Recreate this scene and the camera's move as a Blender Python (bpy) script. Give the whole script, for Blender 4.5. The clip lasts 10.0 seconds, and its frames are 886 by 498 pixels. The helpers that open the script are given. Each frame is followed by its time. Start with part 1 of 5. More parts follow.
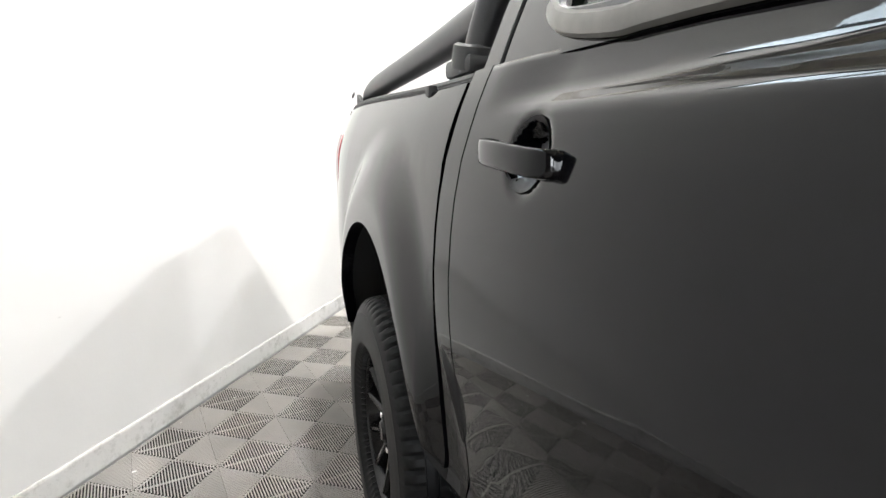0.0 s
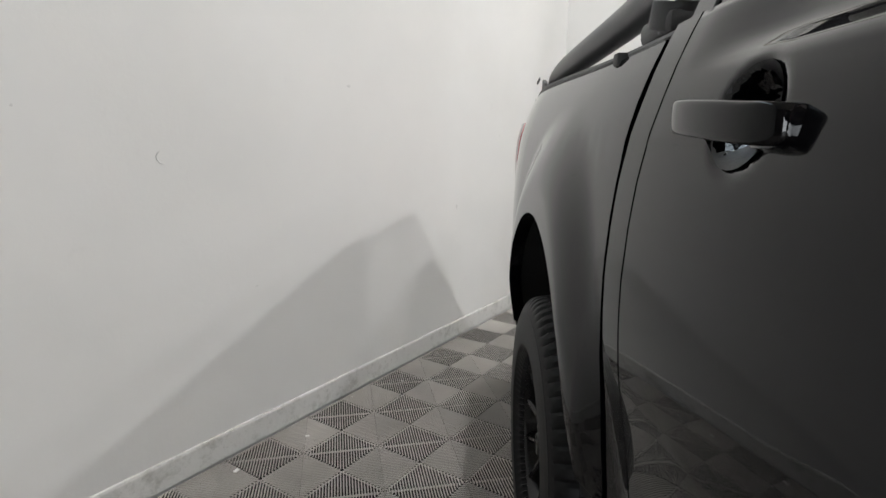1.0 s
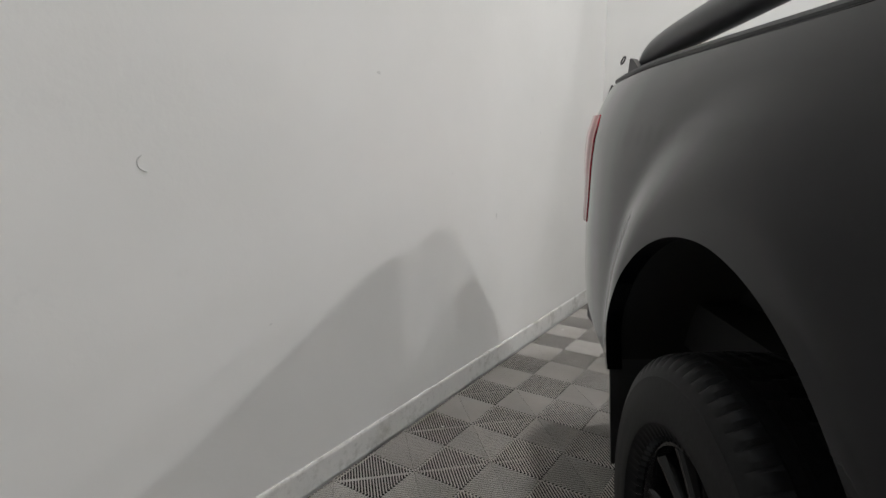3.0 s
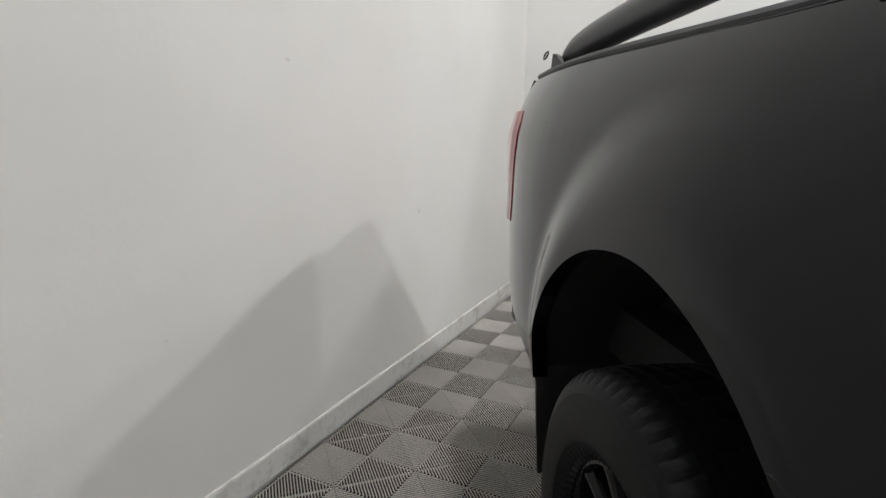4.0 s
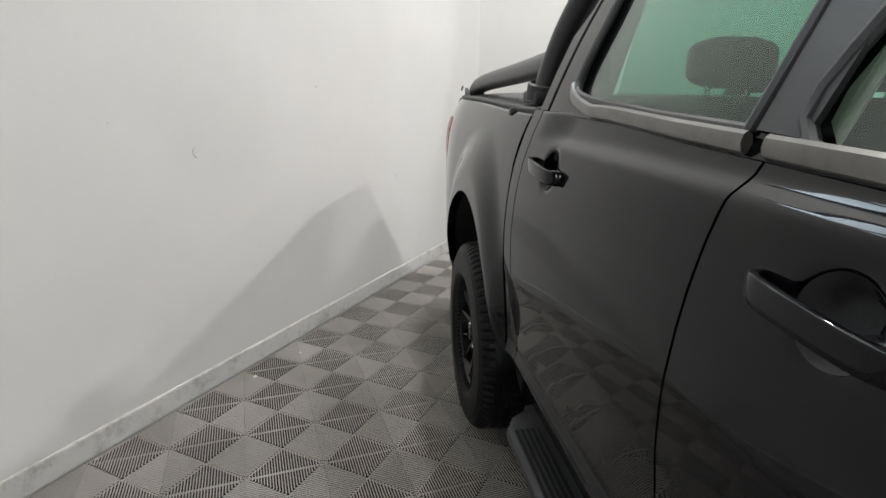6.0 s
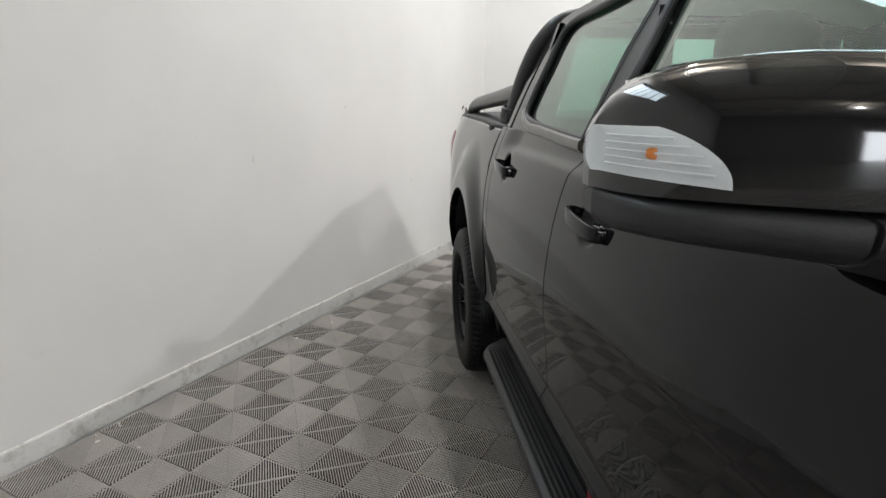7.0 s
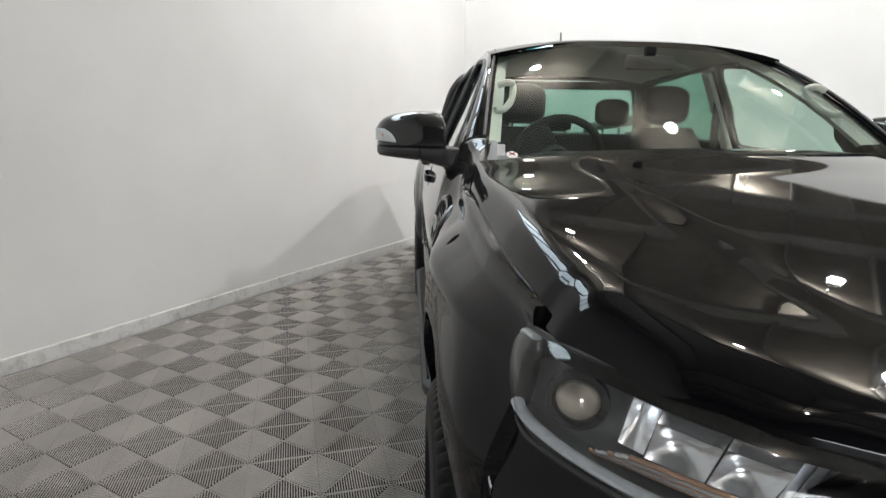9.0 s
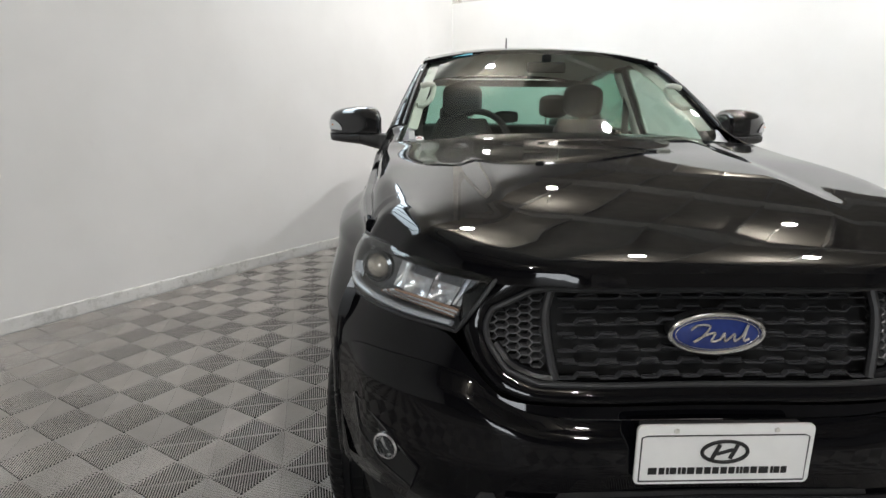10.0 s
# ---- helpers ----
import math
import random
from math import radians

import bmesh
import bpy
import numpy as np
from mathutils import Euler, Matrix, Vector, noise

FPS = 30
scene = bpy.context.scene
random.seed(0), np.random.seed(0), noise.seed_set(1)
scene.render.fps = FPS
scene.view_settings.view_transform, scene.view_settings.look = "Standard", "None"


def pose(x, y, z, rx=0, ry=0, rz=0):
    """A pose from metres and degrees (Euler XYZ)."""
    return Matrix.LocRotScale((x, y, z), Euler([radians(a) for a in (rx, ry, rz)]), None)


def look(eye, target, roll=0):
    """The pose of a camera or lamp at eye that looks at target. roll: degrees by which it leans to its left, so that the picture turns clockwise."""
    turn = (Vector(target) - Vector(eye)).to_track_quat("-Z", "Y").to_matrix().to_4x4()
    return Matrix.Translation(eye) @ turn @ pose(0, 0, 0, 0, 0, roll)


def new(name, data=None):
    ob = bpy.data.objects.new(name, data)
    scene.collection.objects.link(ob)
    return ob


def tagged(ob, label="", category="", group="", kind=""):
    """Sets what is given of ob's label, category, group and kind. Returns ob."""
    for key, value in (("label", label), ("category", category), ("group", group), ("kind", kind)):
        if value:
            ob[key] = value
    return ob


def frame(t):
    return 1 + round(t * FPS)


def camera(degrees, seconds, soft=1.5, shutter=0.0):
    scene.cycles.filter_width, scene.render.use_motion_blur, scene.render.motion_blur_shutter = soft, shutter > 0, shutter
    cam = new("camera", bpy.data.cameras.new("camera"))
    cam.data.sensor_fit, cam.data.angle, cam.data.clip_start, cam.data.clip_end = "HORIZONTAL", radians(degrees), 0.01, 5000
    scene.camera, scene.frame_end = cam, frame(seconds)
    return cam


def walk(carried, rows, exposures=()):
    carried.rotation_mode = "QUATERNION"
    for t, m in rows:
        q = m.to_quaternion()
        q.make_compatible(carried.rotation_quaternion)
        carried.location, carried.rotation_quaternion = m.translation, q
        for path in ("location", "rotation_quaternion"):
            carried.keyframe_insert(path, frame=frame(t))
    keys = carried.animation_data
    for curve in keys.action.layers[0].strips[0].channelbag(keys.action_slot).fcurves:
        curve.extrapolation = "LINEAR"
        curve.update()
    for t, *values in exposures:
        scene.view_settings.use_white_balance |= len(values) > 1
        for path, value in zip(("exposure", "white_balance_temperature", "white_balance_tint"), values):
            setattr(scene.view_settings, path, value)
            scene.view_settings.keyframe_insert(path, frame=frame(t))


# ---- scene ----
cam = camera(77.9, 10.0)
PATH = [
    (0, (0.115, 1.197, 1.2), (-0.388, 3.095, 0.818), -0.4),
    (0.5, (0.09, 1.316, 1.15), (-0.833, 3.049, 0.767), 0.1),
    (1, (0.1, 1.328, 1.162), (-1.003, 2.952, 0.777), 0.2),
    (1.5, (0.037, 1.355, 1.191), (-1.23, 2.853, 0.802), 0.2),
    (2, (-0.117, 1.467, 1.12), (-1.407, 2.95, 0.75), 0.5),
    (2.5, (-0.204, 1.527, 1.119), (-1.453, 3.046, 0.756), 0.4),
    (2.7, (-0.253, 1.551, 1.131), (-1.449, 3.111, 0.763), -0.1),
    (4, (-0.347, 1.693, 1.175), (-1.214, 3.445, 0.751), 0.3),
    (4.5, (-0.19, 1.509, 1.23), (-1.021, 3.249, 0.7), 0.1),
    (5, (-0.001, 1.227, 1.311), (-0.829, 2.958, 0.746), -0.2),
    (5.5, (0.153, 0.889, 1.35), (-0.665, 2.624, 0.783), 0.1),
    (5.7, (0.247, 0.756, 1.357), (-0.568, 2.495, 0.798), 0.3),
    (6.8, (0.683, 0.102, 1.385), (-0.194, 1.823, 0.868), 0.1),
    (7, (0.763, -0.012, 1.4), (-0.128, 1.707, 0.896), -0.1),
    (7.5, (1.035, -0.36, 1.383), (0.124, 1.363, 0.933), 0.4),
    (8, (1.28, -0.659, 1.396), (0.349, 1.051, 0.942), 0.2),
    (8.2, (1.402, -0.787, 1.399), (0.459, 0.919, 0.951), -0.2),
    (8.5, (1.579, -0.959, 1.407), (0.631, 0.746, 0.969), 0.5),
    (9, (1.932, -1.192, 1.383), (0.963, 0.504, 0.955), 0.6),
    (9.2, (2.065, -1.273, 1.383), (1.068, 0.407, 0.955), 0.1),
    (9.5, (2.247, -1.409, 1.37), (1.241, 0.264, 0.933), 0.6),
    (10, (2.585, -1.551, 1.369), (1.57, 0.113, 0.922), 0.4),
]
EXPOSURE = [(0.0, 1.04), (0.25, 0.42), (0.5, 0.12), (1.0, -0.07), (1.5, -0.26), (2.0, -0.40), (2.5, -0.45), (3.2, -0.38), (4.0, -0.19), (4.5, -0.02), (5.0, 0.03), (7.5, 0.03), (10.0, 0.06)]
walk(cam, [(t, look(eye, target, roll)) for t, eye, target, roll in PATH], EXPOSURE)


# ---- light ----
world = bpy.data.worlds.new("hall_air")
scene.world = world
world.use_nodes = True
world.node_tree.nodes["Background"].inputs[0].default_value = (0.8, 0.86, 1.0, 1)
world.node_tree.nodes["Background"].inputs[1].default_value = 0.25

HALL_E, HALL_S, HALL_N, HALL_W, TOP = 15.0, -13.0, 5.55, -1.62, 6.4
LAMPS = [(4.38, 4.0), (-0.4, 3.9), (6.9, 4.1), (2.56, 2.9), (3.7, 6.6), (-0.5, 7.4), (2.1, 14.5), (5.2, -2.2), (8.6, -5.0), (3.4, -6.4), (9.4, -9.6)]
LAMP_W = [152, 142, 76, 78, 90, 40, 90, 110, 60, 90, 45]


def lamp(name, kind, m, watts, colour=(1, 1, 1), size=0.3, size_y=None):
    data = bpy.data.lights.new(name, kind)
    data.energy, data.color = watts, colour
    if kind == "AREA":
        data.shape = "RECTANGLE" if size_y else "DISK"
        data.size = size
        if size_y:
            data.size_y = size_y
    else:
        data.shadow_soft_size = size
    ob = new(name, data)
    ob.matrix_basis = m
    return ob


for (lx, ly), watts in zip(LAMPS, LAMP_W):
    lamp("high_bay_light", "AREA", pose(lx, ly, 5.52), watts, (1.0, 0.99, 0.985), 0.20)
    # added upward fill with no fitting of its own, to brighten the roof
    lamp("roof_fill_light", "AREA", pose(lx, ly, 5.9, 180), watts * 0.42, (1.0, 0.97, 0.92), 0.3)
# daylight through the open roller doors of the south front and through the skylights' end of the hall
lamp("door_daylight", "AREA", pose(7.4, HALL_S + 0.25, 1.5, 90, 0, 0), 260, (0.9, 0.95, 1.0), 3.4, 2.9)


# ---- materials ----
class Nodes:
    def __init__(self, name):
        self.mat = bpy.data.materials.new(name)
        self.mat.use_nodes = True
        self.tree = self.mat.node_tree
        self.bsdf = self.tree.nodes["Principled BSDF"]
        self.out = self.tree.nodes["Material Output"]

    def add(self, kind, **sets):
        node = self.tree.nodes.new(kind)
        for key, value in sets.items():
            setattr(node, key, value)
        return node

    def link(self, a, b):
        self.tree.links.new(a, b)

    def coords(self):
        return self.add("ShaderNodeTexCoord").outputs["Object"]

    def noise(self, scale, detail=4.0, rough=0.55, vec=None):
        n = self.add("ShaderNodeTexNoise")
        n.inputs["Scale"].default_value, n.inputs["Detail"].default_value, n.inputs["Roughness"].default_value = scale, detail, rough
        self.link(vec or self.coords(), n.inputs["Vector"])
        return n.outputs["Fac"]

    def ramp(self, fac, stops):
        r = self.add("ShaderNodeValToRGB")
        e = r.color_ramp.elements
        while len(e) < len(stops):
            e.new(0.5)
        for el, (p, c) in zip(e, stops):
            el.position, el.color = p, (*c, 1) if len(c) == 3 else c
        self.link(fac, r.inputs[0])
        return r.outputs[0]

    def mix(self, fac, a, b, kind="MIX"):
        m = self.add("ShaderNodeMix", data_type="RGBA", blend_type=kind)
        for sock, v in ((m.inputs[0], fac), (m.inputs[6], a), (m.inputs[7], b)):
            if isinstance(v, (int, float)):
                sock.default_value = v
            elif isinstance(v, tuple):
                sock.default_value = (*v, 1)
            else:
                self.link(v, sock)
        return m.outputs[2]

    def bump(self, height, strength=0.2, dist=0.01):
        b = self.add("ShaderNodeBump")
        b.inputs["Strength"].default_value, b.inputs["Distance"].default_value = strength, dist
        self.link(height, b.inputs["Height"])
        self.link(b.outputs[0], self.bsdf.inputs["Normal"])
        return b

    def set(self, **vals):
        for key, v in vals.items():
            sock = self.bsdf.inputs[key.replace("_", " ")]
            if isinstance(v, (int, float)):
                sock.default_value = v
            elif isinstance(v, tuple):
                sock.default_value = (*v, 1)
            else:
                self.link(v, sock)
        return self


def g(v):
    return (v, v, v)


def make_wall():
    n = Nodes("painted_plaster")
    big, fine = n.noise(0.9, 5), n.noise(46, 3)
    col = n.ramp(big, [(0.3, (0.66, 0.66, 0.645)), (0.7, (0.73, 0.73, 0.72))])
    scuffs = n.ramp(n.noise(3.1, 8, 0.7), [(0.66, g(0.0)), (0.74, g(1.0))])
    n.set(Base_Color=n.mix(n.mix(1.0, scuffs, g(0.16), "MULTIPLY"), col, (0.5, 0.5, 0.49)), Roughness=0.62)
    n.bump(n.mix(0.5, big, fine), 0.25, 0.004)
    return n.mat


def make_skirting():
    n = Nodes("scuffed_skirting_paint")
    dirt = n.ramp(n.noise(9, 8, 0.72), [(0.50, g(0.0)), (0.66, g(1.0))])
    spots = n.ramp(n.noise(38, 5, 0.6), [(0.62, g(0.0)), (0.7, g(1.0))])
    col = n.mix(n.mix(0.5, dirt, spots, "ADD"), (0.62, 0.62, 0.605), (0.40, 0.40, 0.38))
    n.set(Base_Color=col, Roughness=0.55)
    n.bump(n.noise(30, 6), 0.4, 0.004)
    return n.mat


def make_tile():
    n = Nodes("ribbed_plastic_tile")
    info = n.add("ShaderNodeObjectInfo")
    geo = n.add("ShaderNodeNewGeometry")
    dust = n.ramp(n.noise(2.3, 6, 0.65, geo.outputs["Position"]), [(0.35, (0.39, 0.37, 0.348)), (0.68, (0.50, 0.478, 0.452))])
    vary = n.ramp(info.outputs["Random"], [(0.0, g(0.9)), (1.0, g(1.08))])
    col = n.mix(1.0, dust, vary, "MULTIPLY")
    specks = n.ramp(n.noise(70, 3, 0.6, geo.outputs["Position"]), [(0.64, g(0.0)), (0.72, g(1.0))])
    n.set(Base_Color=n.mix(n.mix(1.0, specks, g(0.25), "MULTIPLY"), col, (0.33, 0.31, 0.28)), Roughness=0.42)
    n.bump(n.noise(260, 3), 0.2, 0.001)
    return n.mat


def simple(name, colour, rough=0.5, metal=0.0, coat=0.0, grain=60.0, vary=0.12, bump=0.1, spec=0.5):
    n = Nodes(name)
    f = n.noise(grain, 4)
    lo, hi = tuple(c * (1 - vary) for c in colour), tuple(min(1.0, c * (1 + vary)) for c in colour)
    n.set(Base_Color=n.ramp(f, [(0.3, lo), (0.7, hi)]), Roughness=rough, Metallic=metal, Coat_Weight=coat, Coat_Roughness=0.03, Specular_IOR_Level=spec)
    if bump:
        n.bump(f, bump, 0.002)
    return n.mat


def make_paint():
    n = Nodes("black_metallic_paint")
    flake = n.add("ShaderNodeTexVoronoi")
    flake.inputs["Scale"].default_value = 900
    n.link(n.coords(), flake.inputs["Vector"])
    col = n.ramp(flake.outputs["Distance"], [(0.0, (0.0045, 0.0045, 0.0058)), (0.6, (0.0012, 0.0012, 0.0018))])
    dust = n.ramp(n.noise(5, 6, 0.6), [(0.3, g(0.16)), (0.75, g(0.24))])
    n.set(Base_Color=col, Roughness=dust, Metallic=0.0, Coat_Weight=1.0, Coat_Roughness=0.02, Coat_IOR=1.35, Specular_IOR_Level=0.0, Sheen_Weight=0.02, Sheen_Roughness=0.3)
    peel = n.noise(220, 2)
    b = n.add("ShaderNodeBump")
    b.inputs["Strength"].default_value, b.inputs["Distance"].default_value = 0.02, 0.0006
    n.link(peel, b.inputs["Height"])
    n.link(b.outputs[0], n.bsdf.inputs["Coat Normal"])
    return n.mat


def make_glass(name, tint, gloss=1.0):
    n = Nodes(name)
    clear, shiny, mixer, fres = n.add("ShaderNodeBsdfTransparent"), n.add("ShaderNodeBsdfGlossy"), n.add("ShaderNodeMixShader"), n.add("ShaderNodeLayerWeight")
    clear.inputs[0].default_value = (*tint, 1)
    shiny.inputs["Roughness"].default_value = 0.015
    shiny.inputs[0].default_value = (*g(gloss), 1)
    fres.inputs[0].default_value = 0.5
    power, more = n.add("ShaderNodeMath", operation="POWER"), n.add("ShaderNodeMath", operation="MULTIPLY_ADD")
    power.inputs[1].default_value, more.inputs[1].default_value, more.inputs[2].default_value = 4.5, 0.94, 0.045
    n.link(fres.outputs["Facing"], power.inputs[0])
    n.link(power.outputs[0], more.inputs[0])
    n.link(more.outputs[0], mixer.inputs[0])
    n.link(clear.outputs[0], mixer.inputs[1])
    n.link(shiny.outputs[0], mixer.inputs[2])
    n.link(mixer.outputs[0], n.out.inputs[0])
    return n.mat


def make_glow(name, colour, strength):
    n = Nodes(name)
    n.set(Base_Color=g(0.8), Emission_Color=colour, Emission_Strength=strength)
    return n.mat


M_WALL, M_SKIRT, M_TILE, M_PAINT = make_wall(), make_skirting(), make_tile(), make_paint()
# shade of the gaps between ribs, put into the colour of lower rib sides
M_TILE_SHADE = simple("tile_gap_shade", (0.012, 0.0115, 0.0105), 0.7, grain=120, spec=0.2)
M_SCUFF = simple("grey_scuff", (0.60, 0.60, 0.59), 0.8)
M_REFLECT = simple("white_lamp_reflector", (0.8, 0.8, 0.8), 0.25, 0.0, bump=0.0, vary=0.04)
M_FARTILE = simple("worn_grey_floor", (0.19, 0.18, 0.165), 0.5, grain=5, vary=0.25)
# sheet under the tiles; its near-black colour holds the shade of the rib gaps
M_SUB = simple("gap_shade_subfloor", (0.006, 0.0055, 0.005), 0.95)
M_SHEET = simple("grey_roof_sheet", (0.56, 0.52, 0.45), 0.7, grain=3)
M_STEEL = simple("pale_painted_steel", (0.55, 0.53, 0.49), 0.5, grain=8)
M_HALL = simple("grey_hall_wall", (0.26, 0.25, 0.24), 0.7, grain=2)
M_DAY = make_glow("daylit_opening", (0.92, 0.96, 1.0), 4.0)
M_SKYGLOW = make_glow("pale_sky", (0.76, 0.90, 1.0), 6.6)
M_DARKFRAME = simple("dark_window_frame", (0.05, 0.05, 0.05), 0.5)
M_BAY = make_glow("lamp_diffuser", (1.0, 0.97, 0.92), 20.0)
M_BLACK = simple("black_textured_plastic", (0.022, 0.022, 0.023), 0.48, grain=420, bump=0.25)
M_GLOSSBLACK = simple("gloss_black_plastic", (0.009, 0.009, 0.01), 0.08, grain=8, bump=0.0, coat=0.6)
M_FRAME = simple("semi_gloss_black_plastic", (0.010, 0.010, 0.011), 0.2, grain=120, bump=0.04)
M_LAMPBOWL = simple("grey_lamp_housing", (0.16, 0.16, 0.165), 0.3, 0.5, grain=60, bump=0.02)
M_BEZEL = simple("grey_lamp_bezel", (0.05, 0.05, 0.053), 0.3, 0.4, grain=60, bump=0.02)
M_BAR = simple("dark_grille_bar", (0.042, 0.042, 0.045), 0.12, grain=90, bump=0.03)
M_RUBBER = simple("tyre_rubber", (0.005, 0.005, 0.0054), 0.45, grain=90, vary=0.3, bump=0.15, spec=0.16)
M_RIM = simple("gloss_black_wheel_paint", (0.004, 0.004, 0.0045), 0.1, grain=40, bump=0.0, spec=0.35)
M_VINYL = simple("black_vinyl_canvas", (0.035, 0.035, 0.036), 0.5, grain=700, bump=0.4)
M_SATIN = simple("satin_black_tube", (0.028, 0.028, 0.03), 0.34, grain=300, bump=0.1)
M_CHROME = simple("bright_trim", (0.72, 0.72, 0.72), 0.12, 1.0, bump=0.0, grain=5, vary=0.03)
M_GREYTRIM = simple("grey_window_moulding", (0.16, 0.155, 0.145), 0.32, 0.6, grain=30)
M_DARK = simple("dark_cavity", (0.006, 0.006, 0.006), 0.8)
M_RED = simple("red_lamp_lens", (0.32, 0.004, 0.016), 0.12, coat=0.7, bump=0.0, spec=0.25)
M_REDTAPE = simple("red_stripe_film", (0.30, 0.008, 0.02), 0.4, grain=40, vary=0.3)
M_FABRIC = simple("charcoal_seat_fabric", (0.016, 0.0155, 0.015), 0.9, grain=500, bump=0.5)
M_TRIM = simple("pale_cabin_trim", (0.55, 0.57, 0.50), 0.75, grain=200)
M_DASH = simple("dark_dashboard_plastic", (0.018, 0.019, 0.019), 0.85, grain=300, bump=0.3, spec=0.12)
M_PLATE = simple("white_enamel_plate", (0.76, 0.76, 0.74), 0.35, grain=14, vary=0.04)
M_INK = simple("black_ink", (0.012, 0.012, 0.012), 0.5)
M_BLUE = simple("blue_enamel", (0.012, 0.03, 0.16), 0.15, coat=0.8, bump=0.0)
M_SILVER = simple("silver_reflector", (0.75, 0.76, 0.78), 0.08, 1.0, bump=0.0, vary=0.05)
M_FACET = simple("frosted_lamp_reflector", (0.82, 0.83, 0.85), 0.24, 0.85, grain=150, bump=0.15, vary=0.06)
M_WHITE = simple("milky_light_guide", (0.33, 0.345, 0.36), 0.25, bump=0.0, coat=0.3)
M_LENS = make_glass("clear_lamp_lens", (0.93, 0.95, 0.96))
M_SCREEN = make_glass("green_tinted_screen", (0.80, 0.90, 0.85))
M_SIDE = make_glass("green_privacy_glass", (0.46, 0.66, 0.575))
M_FRONTSIDE = make_glass("green_tinted_glass", (0.80, 0.90, 0.85))
M_BACKLIGHT = make_glass("green_rear_glass", (0.36, 0.60, 0.52))
M_AMBER = simple("amber_bulb", (0.75, 0.22, 0.03), 0.2, bump=0.0)


# ---- mesh tools ----
def mesh_of(name, verts, faces, mat, sharp=32, smooth=True):
    me = bpy.data.meshes.new(name)
    me.from_pydata([tuple(map(float, v)) for v in verts], [], [tuple(map(int, f)) for f in faces])
    me.materials.append(mat)
    if smooth:
        me.shade_smooth()
        me.set_sharp_from_angle(angle=radians(sharp))
    return me


def part(name, geo, mat, parent=None, label="", sharp=32, smooth=True):
    """One mesh object out of a bmesh or a pair of vertices and faces, under its thing."""
    if isinstance(geo, tuple):
        me = mesh_of(name, *geo, mat, sharp, smooth)
    else:
        me = bpy.data.meshes.new(name)
        geo.to_mesh(me)
        geo.free()
        me.materials.append(mat)
        if smooth:
            me.shade_smooth()
            me.set_sharp_from_angle(angle=radians(sharp))
    ob = new(name, me)
    if parent is not None:
        ob.parent = parent
    if label:
        tagged(ob, label)
    return ob


def join(*geos):
    verts, faces = [], []
    for v, f in geos:
        n = len(verts)
        verts += [tuple(p) for p in v]
        faces += [tuple(i + n for i in q) for q in f]
    return verts, faces


def moved(geo, m):
    return [tuple(m @ Vector(v)) for v in geo[0]], geo[1]


def mirrored(geo):
    return [(-v[0], v[1], v[2]) for v in geo[0]], [tuple(reversed(f)) for f in geo[1]]


def box(x0, x1, y0, y1, z0, z1, r=0.0):
    """A box, with edges cut off by r."""
    if r <= 0:
        v = [(x, y, z) for x in (x0, x1) for y in (y0, y1) for z in (z0, z1)]
        return v, [(0, 1, 3, 2), (4, 6, 7, 5), (0, 4, 5, 1), (2, 3, 7, 6), (0, 2, 6, 4), (1, 5, 7, 3)]
    bm = bmesh.new()
    bmesh.ops.create_cube(bm, size=1)
    for v in bm.verts:
        v.co = Vector((x0 + (v.co.x + 0.5) * (x1 - x0), y0 + (v.co.y + 0.5) * (y1 - y0), z0 + (v.co.z + 0.5) * (z1 - z0)))
    bmesh.ops.bevel(bm, geom=bm.edges[:], offset=r, segments=2, affect="EDGES", profile=0.5)
    return taken(bm)


def taken(bm):
    bm.verts.ensure_lookup_table()
    bm.verts.index_update()
    geo = [v.co.to_tuple() for v in bm.verts], [tuple(v.index for v in f.verts) for f in bm.faces]
    bm.free()
    return geo


def grid(pts, closed_u=False, closed_v=False, flip=False):
    """Faces over a net of points, pts[i][j]."""
    nu, nv = len(pts), len(pts[0])
    verts = [tuple(p) for row in pts for p in row]
    faces = []
    for i in range(nu if closed_u else nu - 1):
        for j in range(nv if closed_v else nv - 1):
            a, b = i * nv + j, ((i + 1) % nu) * nv + j
            c, d = ((i + 1) % nu) * nv + (j + 1) % nv, i * nv + (j + 1) % nv
            faces.append((a, d, c, b) if flip else (a, b, c, d))
    return verts, faces


def tube(path, radius, sides=12, cap=True, squash=None, up=(0, 0, 1)):
    """A tube along a path; radius is one number or one for each point, squash flattens it along its second axis."""
    path = [Vector(p) for p in path]
    rings = []
    for i, p in enumerate(path):
        d = (path[min(i + 1, len(path) - 1)] - path[max(i - 1, 0)]).normalized()
        side = d.cross(Vector(up))
        side = side.normalized() if side.length > 1e-4 else Vector((1, 0, 0))
        top = side.cross(d).normalized()
        r = radius[i] if isinstance(radius, (list, tuple)) else radius
        k = squash or 1.0
        rings.append([p + side * (math.cos(a) * r) + top * (math.sin(a) * r * k) for a in (2 * math.pi * s / sides for s in range(sides))])
    verts, faces = grid(rings, closed_v=True)
    if cap:
        n = len(verts)
        faces += [tuple(range(sides)), tuple(range(n - 1, n - sides - 1, -1))]
    return verts, faces


def lathe(profile, sides=32, axis="x", closed=False):
    """Turns a profile of (along, radius) round an axis."""
    rings = []
    for s in range(sides):
        a = 2 * math.pi * s / sides
        c, d = math.cos(a), math.sin(a)
        rings.append([(h, r * c, r * d) if axis == "x" else (r * c, r * d, h) if axis == "z" else (r * c, h, r * d) for h, r in profile])
    return grid(rings, closed_u=True, closed_v=closed)


